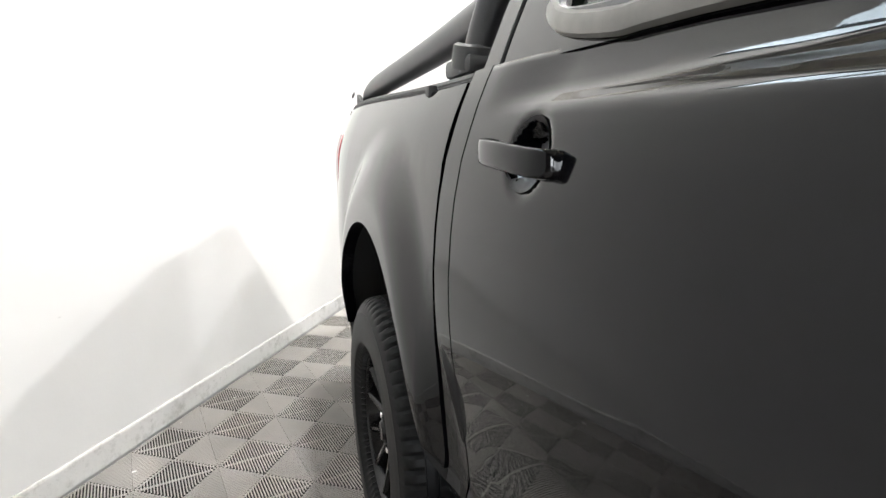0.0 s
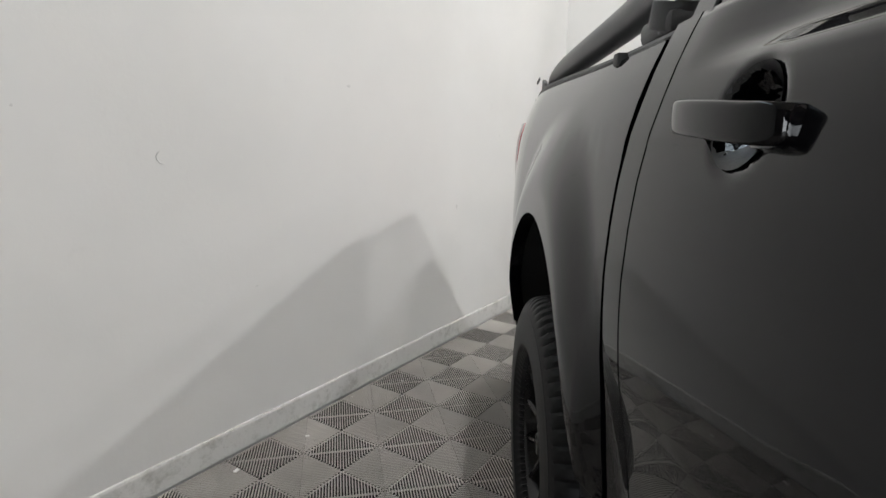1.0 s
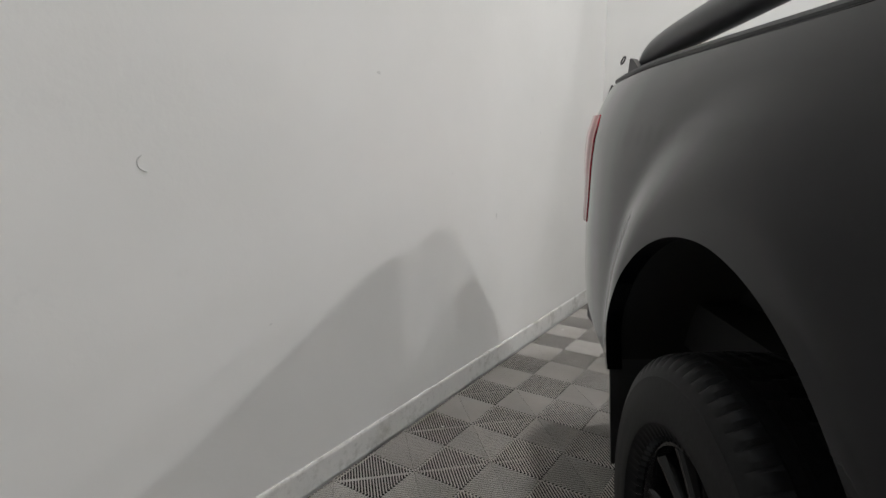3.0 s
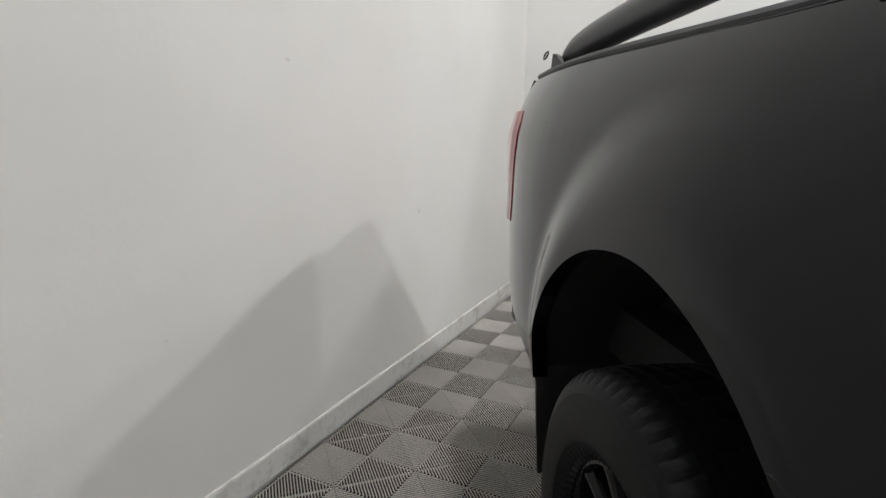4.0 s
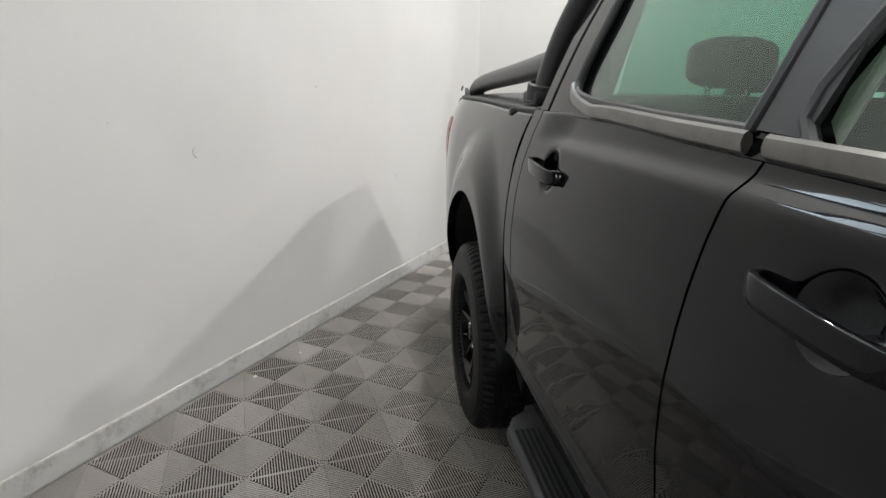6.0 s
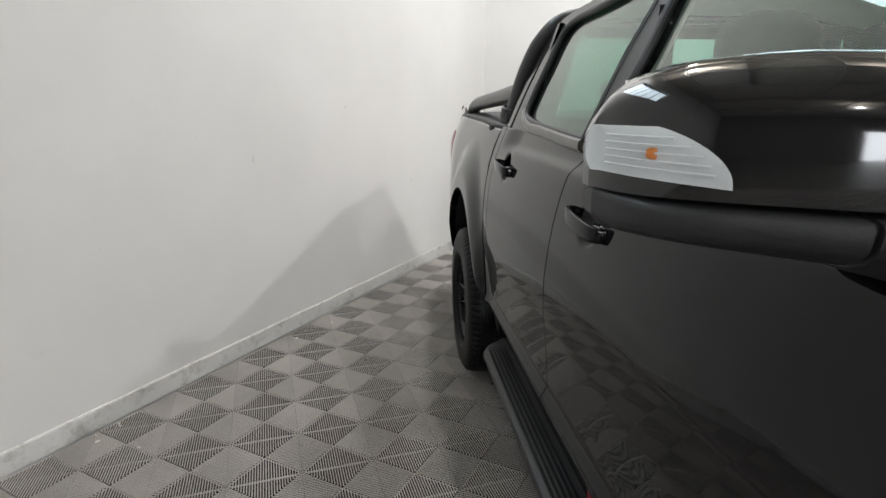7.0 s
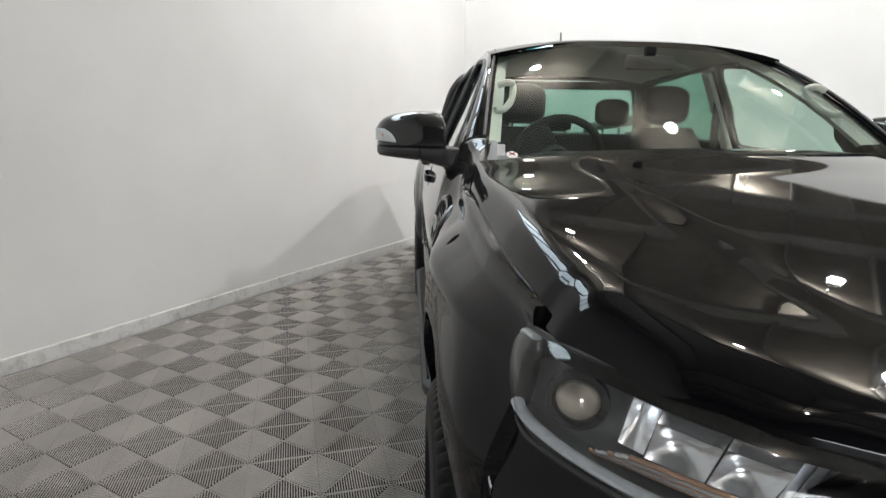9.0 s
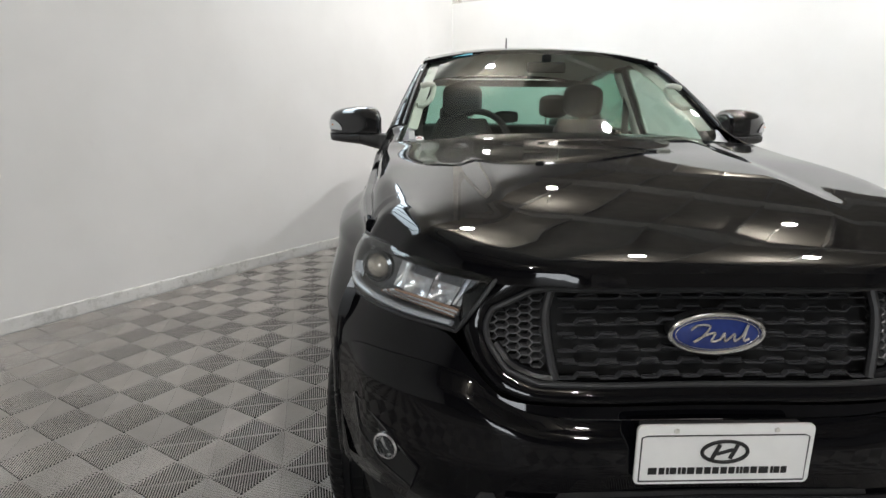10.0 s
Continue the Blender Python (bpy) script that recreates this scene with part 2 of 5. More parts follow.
def smooth_path(pts, n=8):
    """Points along a smooth curve through pts (any dimension)."""
    P = np.array(pts, float)
    P = np.vstack([2 * P[0] - P[1], P, 2 * P[-1] - P[-2]])
    out = []
    for i in range(1, len(P) - 2):
        for s in range(n):
            t = s / n
            a, b, c, d = P[i - 1], P[i], P[i + 1], P[i + 2]
            out.append(0.5 * (2 * b + (c - a) * t + (2 * a - 5 * b + 4 * c - d) * t * t + (3 * b - a - 3 * c + d) * t ** 3))
    out.append(P[-2])
    return np.array(out)


def spaced(pts, n):
    """n points evenly along a polyline."""
    P = np.array(pts, float)
    d = np.r_[0, np.cumsum(np.linalg.norm(np.diff(P, axis=0), axis=1))]
    t = np.linspace(0, d[-1], n)
    return np.stack([np.interp(t, d, P[:, k]) for k in range(P.shape[1])], 1)


def coons(bottom, top, left, right, nu, nv):
    """A net between four border curves: bottom and top run the same way, left and right from bottom to top."""
    b, t, l, r = spaced(bottom, nu), spaced(top, nu), spaced(left, nv), spaced(right, nv)
    u, v = np.linspace(0, 1, nu)[:, None, None], np.linspace(0, 1, nv)[None, :, None]
    out = (1 - v) * b[:, None] + v * t[:, None] + (1 - u) * l[None] + u * r[None]
    return out - ((1 - u) * (1 - v) * b[0] + u * (1 - v) * b[-1] + (1 - u) * v * t[0] + u * v * t[-1])


def shell(net, inward, depth=0.02):
    """A net of points with its border turned inward by depth, as a pressed panel has it."""
    net = np.asarray(net, float)
    nu, nv = net.shape[:2]
    verts, faces = grid(net)
    ring = [(i, 0) for i in range(nu)] + [(nu - 1, j) for j in range(1, nv)] + [(i, nv - 1) for i in range(nu - 2, -1, -1)] + [(0, j) for j in range(nv - 2, 0, -1)]
    n, add = len(verts), Vector(inward) * depth
    for k, (i, j) in enumerate(ring):
        verts.append(tuple(Vector(net[i][j]) + add))
    m = len(ring)
    for k in range(m):
        a, b = ring[k][0] * nv + ring[k][1], ring[(k + 1) % m][0] * nv + ring[(k + 1) % m][1]
        faces.append((b, a, n + k, n + (k + 1) % m))
    return verts, faces


def filled(outline, holes, lift, depth_dir, depth=0.02):
    """A plate of an outline in a plane, with holes through it; lift turns (u, v) into a place."""
    bm = bmesh.new()
    loops = []
    for loop in [outline, *holes]:
        vs = [bm.verts.new((p[0], p[1], 0)) for p in loop]
        for i in range(len(vs)):
            bm.edges.new((vs[i], vs[(i + 1) % len(vs)]))
        loops.append(vs)
    bmesh.ops.triangle_fill(bm, use_beauty=True, edges=bm.edges[:], normal=(0, 0, 1))
    bm.verts.index_update()
    flat = [(v.co.x, v.co.y) for v in bm.verts]
    faces = [tuple(v.index for v in f.verts) for f in bm.faces]
    idx = [[v.index for v in vs] for vs in loops]
    bm.free()
    top = [Vector(lift(*p)) for p in flat]
    n, add = len(top), Vector(depth_dir) * depth
    verts = [tuple(p) for p in top] + [tuple(p + add) for p in top]
    faces += [tuple(i + n for i in reversed(f)) for f in faces]
    for loop in idx:
        m = len(loop)
        faces += [(loop[k], loop[(k + 1) % m], loop[(k + 1) % m] + n, loop[k] + n) for k in range(m)]
    bm = bmesh.new()
    made = [bm.verts.new(v) for v in verts]
    for f in faces:
        bm.faces.new([made[i] for i in f])
    bmesh.ops.recalc_face_normals(bm, faces=bm.faces[:])
    return taken(bm)


def thing(name, m, label, category, group="", kind=""):
    ob = new(name)
    ob.empty_display_size = 0.1
    ob.matrix_basis = m
    return tagged(ob, label, category, group, kind)


# ---- the hall ----
def structure(name, geo, mat, label, category):
    return tagged(part(name, geo, mat, smooth=False), label, category, kind="structure")


CL0, CL1, CY0, CY1 = 3.64, 4.95, -0.9, 3.6
west = join(box(HALL_W - 0.2, HALL_W, HALL_S, HALL_N + 12.0, -0.06, CL0), box(HALL_W - 0.2, HALL_W, HALL_S, HALL_N + 12.0, CL1, TOP), box(HALL_W - 0.2, HALL_W, CY1, HALL_N + 12.0, CL0, CL1), box(HALL_W - 0.2, HALL_W, HALL_S, CY0, CL0, CL1))
west_wall = structure("wall_west", west, M_WALL, "white painted plaster wall with scuffs and grey marks", "wall")
rng = random.Random(4)
for wy, wz, w, h in ((4.0, 0.79, 0.012, 0.02), (3.13, 1.395, 0.016, 0.007), (3.6, 1.02, 0.006, 0.006), (2.6, 0.62, 0.009, 0.004), (1.9, 1.25, 0.006, 0.005), (4.5, 1.2, 0.006, 0.01), (1.35, 0.8, 0.008, 0.004)):
    rim = [(wy + w * rng.uniform(0.5, 1.0) * math.cos(t), wz + h * rng.uniform(0.5, 1.0) * math.sin(t)) for t in np.linspace(0, 2 * math.pi, 10)[:-1]]
    part("scuff", ([(HALL_W + 0.0008, a, b) for a, b in rim], [tuple(range(9))]), M_SCUFF, west_wall, "dark grey scuff on the paint", smooth=False)
part("scuff", tube([(HALL_W + 0.0006, 2.29 + 0.03 * math.cos(t), 1.11 + 0.022 * math.sin(t)) for t in np.linspace(2.2, 4.4, 9)], 0.0016, 5), M_SCUFF, west_wall, "thin curved scratch on the paint")
clere = structure("window_1", join(*[box(HALL_W - 0.16, HALL_W - 0.06, y - 0.035, y + 0.035, CL0, CL1) for y in np.linspace(CY0, CY1, 7)], box(HALL_W - 0.16, HALL_W - 0.06, CY0, CY1, CL0, CL0 + 0.05), box(HALL_W - 0.16, HALL_W - 0.06, CY0, CY1, CL1 - 0.05, CL1)), M_DARKFRAME, "row of high windows with dark mullions", "window")
structure("backdrop_sky", box(HALL_W - 0.9, HALL_W - 0.8, -5.0, 9.0, CL0 - 1.0, CL1 + 1.0), M_SKYGLOW, "pale daylight sky behind the high windows", "backdrop")
structure("wall_north", box(HALL_W, 9.0, HALL_N, HALL_N + 0.12, -0.06, 3.0), M_WALL, "white painted partition wall behind the pickup", "wall")
structure("wall_far_north", box(HALL_W, HALL_E, HALL_N + 12.0, HALL_N + 12.2, 0, TOP), M_WALL, "white far end wall of the hall", "wall")
structure("wall_east", box(HALL_E, HALL_E + 0.2, HALL_S, HALL_N + 12.0, 0, TOP), M_HALL, "grey side wall of the hall", "wall")
south = join(box(HALL_W, 5.6, HALL_S - 0.2, HALL_S, 0, TOP), box(9.2, HALL_E, HALL_S - 0.2, HALL_S, 0, TOP), box(5.6, 9.2, HALL_S - 0.2, HALL_S, 3.0, TOP))
structure("wall_south", south, M_HALL, "grey front wall of the hall with a wide doorway", "wall")
structure("backdrop", box(3.0, 12.0, HALL_S - 1.2, HALL_S - 1.1, 0, 5.0), M_DAY, "bright daylight outside the open doorway", "backdrop")
ceil = [box(HALL_W, HALL_E, HALL_S, HALL_N + 12.0, TOP, TOP + 0.1)]
for i in range(9):
    y = HALL_S + 1.0 + 3.6 * i
    ceil += [box(HALL_W, HALL_E, y - 0.09, y + 0.09, TOP - 0.42, TOP - 0.40), box(HALL_W, HALL_E, y - 0.09, y + 0.09, TOP - 0.02, TOP - 0.004), box(HALL_W, HALL_E, y - 0.012, y + 0.012, TOP - 0.40, TOP - 0.02)]
structure("ceiling", ceil[0], M_SHEET, "grey sheet ceiling of the hall", "ceiling")
structure("rafter", join(*ceil[1:]), M_STEEL, "pale painted steel rafters under the ceiling", "beam")
purl = [box(x - 0.035, x + 0.035, HALL_S, HALL_N + 12.0, TOP - 0.16, TOP - 0.006) for x in np.arange(HALL_W + 0.8, HALL_E, 1.35)]
structure("purlin", join(*purl), M_STEEL, "pale painted steel purlins under the ceiling", "beam")


def skirting(length):
    prof = [(0, 0), (0.007, 0), (0.007, 0.088), (0.005, 0.096), (0.002, 0.100), (0, 0.100)]
    return grid([[(HALL_W + a, y, z) for a, z in prof] for y in (HALL_S, HALL_N)])


structure("baseboard_west", skirting(1), M_SKIRT, "scuffed pale skirting along the wall", "baseboard")
structure("baseboard_north", grid([[(x, HALL_N - a, z) for a, z in [(0, 0), (0.012, 0), (0.012, 0.088), (0.003, 0.1), (0, 0.1)]] for x in (HALL_W + 0.012, 9.0)], flip=True), M_SKIRT, "scuffed pale skirting along the partition", "baseboard")
structure("post", box(HALL_W + 0.002, HALL_W + 0.09, HALL_N - 0.0, HALL_N + 0.1, 3.0, TOP), M_STEEL, "pale steel post in the corner above the partition", "post")


def high_bay(x, y):
    ob = thing("high_bay_lamp", pose(x, y, 5.56), "round white high bay lamp hanging from the ceiling", "lamp", "lamps under the ceiling")
    part("housing", lathe([(0.16, 0.0), (0.16, 0.05), (0.10, 0.06), (0.06, 0.09), (0.0, 0.112), (0.0, 0.102)], 24, "z"), M_STEEL, ob)
    part("diffuser", lathe([(-0.040, 0.001), (-0.034, 0.05), (-0.018, 0.082), (0.004, 0.10)], 24, "z"), M_BAY, ob)
    part("hanger", tube([(0, 0, 0.16), (0, 0, 0.82)], 0.012, 6), M_STEEL, ob)


for lx, ly in LAMPS:
    high_bay(lx, ly)


# ---- the pickup: x to its left side, y to its tail from the front axle, z up ----
TRUCK = pose(2.0845, 0.3426, 0, 0, 0, 33.3)
truck = thing("pickup_truck", TRUCK, "glossy black double-cab pickup truck with a soft tonneau cover", "pickup truck")
ARCHES = ((0.0, 0.42), (3.22, 0.42))


def soft(t):
    t = min(1.0, max(0.0, t))
    return t * t * (3 - 2 * t)


def shut_z(y):
    return float(np.interp(y, [-0.45, -0.38, -0.25, -0.15, 0.0, 0.15, 0.25, 0.37, 0.5, 0.72], [1.105, 1.121, 1.138, 1.153, 1.170, 1.192, 1.206, 1.219, 1.235, 1.25]))


def shut_x(y):
    return float(np.interp(y, [-0.45, -0.38, -0.25, -0.15, 0.0, 0.15, 0.25, 0.37], [0.765, 0.772, 0.787, 0.797, 0.801, 0.808, 0.811, 0.808]))


def inset(y):
    """How far the cowl and the foot of the screen pillar draw in ahead of the door."""
    return 0.045 * soft((0.74 - y) / 0.36)


def side_x(y, z):
    """Half the width of the body at a place along it and a height."""
    w = float(np.interp(z, [0.35, 0.45, 0.55, 0.7, 0.85, 0.98, 1.05, 1.11, 1.18, 1.215, 1.238, 1.264, 1.29, 1.34], [0.845, 0.872, 0.884, 0.893, 0.897, 0.893, 0.886, 0.877, 0.863, 0.854, 0.846, 0.816, 0.803, 0.783]))
    if y > 2.40 and z > 1.16:
        plain = float(np.interp(z, [1.16, 1.18, 1.22, 1.26, 1.30, 1.34], [0.868, 0.863, 0.851, 0.837, 0.820, 0.800]))
        w += (plain - w) * soft((y - 2.40) / 0.2)
    if y < 0.74:
        # the cowl runs straight up into the plane of the screen pillar
        w += (min(w, 0.803 + 0.395 * (1.30 - z)) - w) * soft((0.73 - y) / 0.12)
        w -= inset(y) * soft((z - 0.95) / 0.25)
    flare = 0.0
    for cy, cz in ARCHES:
        r = math.hypot((y - cy) / 0.44, (z - cz) / 0.57)
        flare += 0.034 * (1 - soft((r - 1.12) / 0.34)) * (0.35 + 0.65 * soft((z - 0.45) / 0.3))
    if y < 0.72:
        # the fender leans in evenly from its shoulder to the shut line
        k, zs = soft((0.64 - y) / 0.32), shut_z(y)
        thin = 0.085 * (max(0.0, 0.25 - y) / 0.65) ** 2
        base = 0.893 - thin
        rr = math.hypot(y / 0.44, (zs - 0.42) / 0.57)
        lean = (base + 0.034 * (1 - soft((rr - 1.12) / 0.34)) - 0.004 - shut_x(y)) / (zs - 0.95)
        up = max(0.0, z - 0.95)
        h = up / (zs - 0.95)
        curl = base - lean * (zs - 0.98) * (0.12 * min(1.0, h) + 0.88 * soft((h - 0.45) / 0.36)) - max(0.0, z - zs) * 0.4
        edge = (z - zs + 0.014) / 0.014
        if edge > 0:
            curl -= 0.004 * min(1.5, edge) ** 2 * soft((0.40 - y) / 0.06)
        w = (w - thin) * (1 - k) + k * (curl if z > 0.95 else min(w, 0.893) - thin)
    if y < 0.25:
        # the arch keeps the full width low down, under the shoulder
        w += (0.085 * ((0.25 - y) / 0.65) ** 2 - 0.52 * max(0.0, -0.12 - y) ** 2) * (1 - soft((z - 0.86) / 0.18))
    if y > 3.75:
        w -= (0.09 - 0.035 * soft((z - 0.95) / 0.25)) * ((y - 3.75) / 0.65) ** 2
    w += flare
    # the doors tuck under towards the sill
    if 0.5 < y < 2.72 and z < 0.62:
        w -= 0.05 * soft((0.62 - z) / 0.14) * soft((y - 0.5) / 0.3)
    # hollow along the lower door above the sill
    if 0.55 < y < 2.72:
        zl = 0.60 + 0.03 * (1.7 - y)
        w -= 0.022 * soft((z - zl) / 0.05) * (1 - soft((z - zl - 0.07) / 0.3)) * soft((y - 0.55) / 0.4) * soft((2.74 - y) / 0.06)
    return w


def on_side(net, off=0.0):
    return [[(-(side_x(p[0], p[1]) + off), p[0], p[1]) for p in row] for row in net]


def arch(cy, a0, a1, n, rz=0.572):
    return [(cy + (0.535 if math.cos(t) > 0 else 0.52) * math.cos(t), 0.42 + rz * math.sin(t)) for t in np.linspace(radians(a0), radians(a1), n)]


def both(name, geo, mat, parent=truck, label="", sharp=32):
    return part(name, geo, mat, parent, label, sharp), part(name, mirrored(geo), mat, parent, label, sharp)


# tub side: front edge, arch, tail corner that rolls round to the tailgate
tub_bottom = [(2.678, 0.60)] + arch(3.22, 160, 12, 40) + [(3.80, 0.56), (4.05, 0.60), (4.33, 0.64)]
tub_top = [(y, 1.302 + 0.030 * soft((y - 2.76) / 1.2)) for y in np.linspace(2.726, 4.30, 30)]
net = coons(tub_bottom, tub_top, smooth_path([(2.678, 0.60), (2.69, 0.8), (2.71, 1.0), (2.723, 1.12), (2.731, 1.22), (2.726, 1.302)]), smooth_path([(4.33, 0.64), (4.36, 0.9), (4.355, 1.15), (4.30, 1.332)]), 72, 26)
both("tub_side", shell(on_side(net), (1, 0, 0), 0.04), M_PAINT, label="gloss black tub side with a flared arch")
# rolled rail and tail end of the tub
rail = []
for y in np.linspace(2.728, 4.30, 24):
    z = 1.302 + 0.030 * soft((y - 2.76) / 1.2)
    x = side_x(y, z)
    rail.append([(-x, y, z), (-x + 0.012, y, z + 0.008), (-x + 0.03, y, z + 0.011), (-x + 0.075, y, z + 0.011), (-x + 0.08, y, z - 0.03)])
both("tub_rail", grid(rail, flip=True), M_PAINT)
tail_net = []
for z in np.linspace(0.62, 1.34, 24):
    ye = float(np.interp(z, [0.62, 0.9, 1.15, 1.33], [4.33, 4.36, 4.355, 4.30]))
    x = side_x(ye, min(z, 1.332))
    tail_net.append([(-x + 0.1 * (1 - math.cos(t)), ye + 0.075 * math.sin(t), z) for t in np.linspace(0, math.pi / 2, 9)])
both("tub_corner", grid(tail_net), M_PAINT)
part("tailgate", box(-0.74, 0.74, 4.37, 4.425, 0.66, 1.335, 0.012), M_PAINT, truck)
# cab skin: doors, fender
def door_edge(y, top, lean=0.0, low=0.50):
    return smooth_path([(y + 0.012, low), (y + 0.006, 0.75), (y, 0.95), (y - 0.004, 1.12), (y - 0.012 + lean * 0.4, 1.22), (y - 0.02 + lean, top)])


def rear_edge(y, top, lean=0.0, low=0.50):
    return smooth_path([(y - 0.052, low), (y - 0.045, 0.65), (y - 0.036, 0.8), (y - 0.014, 1.0), (y - 0.003, 1.12), (y - 0.012 + lean * 0.4, 1.22), (y - 0.02 + lean, top)])


BELT = lambda y: float(np.interp(y, [0.4, 0.8, 1.4, 1.95, 2.2, 2.45, 2.7], [1.262, 1.266, 1.276, 1.298, 1.312, 1.318, 1.318]))  # noqa: E731


def door_panel(y0, y1, l0, l1, cup):
    back_edge = rear_edge if y1 > 2 else door_edge
    net = coons([(y0 + 0.012, 0.50), back_edge(y1, BELT(y1), l1)[0]], [(y, BELT(y)) for y in np.linspace(y0 - 0.02 + l0, y1 - 0.02 + l1, 16)], door_edge(y0, BELT(y0), l0), back_edge(y1, BELT(y1), l1), 120, 96)
    skin_ = on_side(net)
    for row in skin_:
        for k, (x, y, z) in enumerate(row):
            r = math.hypot((y - cup[0]) / 0.058, (z - cup[1]) / 0.053)
            if r < 1:
                row[k] = (x + 0.032 * (1 - soft((r - 0.35) / 0.65)), y, z)
    return shell(skin_, (1, 0, 0), 0.03)


doors = {}
for key, a, b, l0, l1, cup in (("front", 0.712, 1.768, -0.02, 0.0, (1.548, 1.157)), ("rear", 1.774, 2.634, 0.0, 0.016, (2.412, 1.184))):
    geo = door_panel(a, b, l0, l1, cup)
    for sgn in (-1, 1):
        doors[key, sgn] = part("door_panel", geo if sgn < 0 else mirrored(geo), M_PAINT, truck, "gloss black door skin", 70)
# strip of the cab behind the rear door
net = coons([(2.588, 0.50), (2.660, 0.50)], [(2.636, 1.32), (2.710, 1.32)], rear_edge(2.64, 1.32, 0.016), rear_edge(2.712, 1.32, 0.018), 6, 40)
both("cab_corner", shell(on_side(net), (1, 0, 0), 0.05), M_PAINT)
# fender
fb = [(0.717, 0.50), (0.56, 0.46)] + arch(0.0, 4, 150, 44, 0.522)
ft = [(0.670, 1.268), (0.60, 1.256), (0.50, 1.240), (0.44, 1.228), (0.405, 1.220), (0.375, 1.214)] + [(y, shut_z(y)) for y in np.linspace(0.35, -0.40, 24)]
net = coons(fb, ft, smooth_path([(0.717, 0.50), (0.712, 0.75), (0.706, 0.95), (0.702, 1.12), (0.688, 1.22), (0.670, 1.268)]), smooth_path([fb[-1], (-0.45, 0.78), (-0.44, 0.92), (-0.425, 1.02), (-0.40, shut_z(-0.40))]), 110, 44)
fender = both("fender", (shell(on_side(net), (1, 0, 0), 0.03)), M_PAINT, label="gloss black front fender")
# sill under the doors
net = coons([(0.55, 0.36), (2.80, 0.36)], [(0.55, 0.496), (2.80, 0.496)], [(0.55, 0.36), (0.55, 0.496)], [(2.80, 0.36), (2.80, 0.496)], 30, 5)
both("sill", shell([[(-(0.808 + 0.08 * (p[1] - 0.36)), p[0], p[1]) for p in row] for row in net], (1, 0, 0), 0.1), M_PAINT)
rng = random.Random(8)
stripe = [[(-(0.812 + 0.08 * (z - 0.36)), y, z) for z in (0.447 + 0.004 * rng.random(), 0.468, 0.482 + 0.010 * rng.random())] for y in np.linspace(1.13, 1.56, 40)]
part("sill_stripe", shell(stripe, (1, 0, 0), 0.002), M_REDTAPE, truck, "torn red stripe along the sill")
# dark inner body that fills the shut lines and arches
part("inner_body", join(box(-0.80, 0.80, 0.56, 2.66, 0.36, 1.20), box(-0.79, 0.79, 2.64, 2.70, 0.5, 1.28), box(-0.66, 0.66, -0.45, 0.56, 0.55, 1.02), box(-0.70, 0.70, 2.74, 4.36, 0.62, 0.75)), M_DARK, truck, smooth=False)


def liner(cy, rz):
    rings = []
    for t in np.linspace(radians(-14), radians(194), 40):
        y, z = cy + (0.535 if math.cos(t) > 0 else 0.52) * math.cos(t), 0.42 + rz * math.sin(t)
        x = side_x(y, z) - 0.006
        rings.append([(-x, y, z), (-x + 0.02, cy + (y - cy) * 1.035, 0.42 + (z - 0.42) * 1.035), (-0.60, cy + (y - cy) * 1.035, 0.42 + (z - 0.42) * 1.035), (-0.50, cy + (y - cy) * 0.6, 0.42 + (z - 0.42) * 0.6), (-0.5, cy, 0.42)])
    return grid(rings)


for cy, _ in ARCHES:
    both("arch_liner", liner(cy, 0.572 if cy else 0.522), M_DARK)


# ---- greenhouse ----
def green_x(z):
    return 0.803 - 0.178 * (z - 1.30) / 0.40


front_glass = smooth_path([(0.80, 1.285), (1.2, 1.288), (1.685, 1.306), (1.675, 1.5), (1.655, 1.688), (1.48, 1.69), (1.24, 1.655), (1.0, 1.515), (0.80, 1.285)], 5)[:-1]
rear_glass = smooth_path([(1.80, 1.316), (2.1, 1.33), (2.42, 1.354), (2.503, 1.394), (2.503, 1.54), (2.47, 1.672), (2.2, 1.694), (1.785, 1.694), (1.79, 1.5), (1.80, 1.316)], 5)[:-1]
skin = [(0.716, 1.30), (0.718, 1.262)] + [(y, BELT(y) - 0.006) for y in np.linspace(0.8, 2.715, 16)] + [(2.728, 1.42), (2.722, 1.54), (2.68, 1.65), (2.60, 1.716), (2.5, 1.73), (2.2, 1.738), (1.75, 1.742), (1.48, 1.738), (1.315, 1.708), (1.114, 1.618), (0.96, 1.53), (0.815, 1.425), (0.744, 1.366), (0.724, 1.335)]
lift = lambda y, z: (-green_x(z) + inset(y), y, z)  # noqa: E731
both("pillar_frame", filled(skin, [front_glass, rear_glass], lift, (1, 0, 0), 0.03), M_PAINT, label="gloss black pillars and window frames", sharp=25)
for key, loop in (("front", front_glass), ("rear", rear_glass)):
    geo = filled(loop, [], lambda y, z: (-green_x(z) + 0.012, y, z), (1, 0, 0), 0.004)
    for sgn in (-1, 1):
        part("door_glass", geo if sgn < 0 else mirrored(geo), M_SIDE if key == "rear" else M_FRONTSIDE, doors[key, sgn], "green tinted door glass").visible_shadow = False
    seal = tube([(-green_x(z) - 0.001, y, z) for y, z in [*loop, loop[0]]], 0.011, 8, False, up=(1, 0, 0))
    for sgn in (-1, 1):
        part("window_seal", seal if sgn < 0 else mirrored(seal), M_BLACK, doors[key, sgn])
# black cover on the middle pillar
geo = filled([(1.70, 1.315), (1.785, 1.32), (1.772, 1.692), (1.668, 1.69)], [], lambda y, z: (-green_x(z) - 0.006, y, z), (1, 0, 0), 0.01)
both("pillar_cover", geo, M_BLACK)
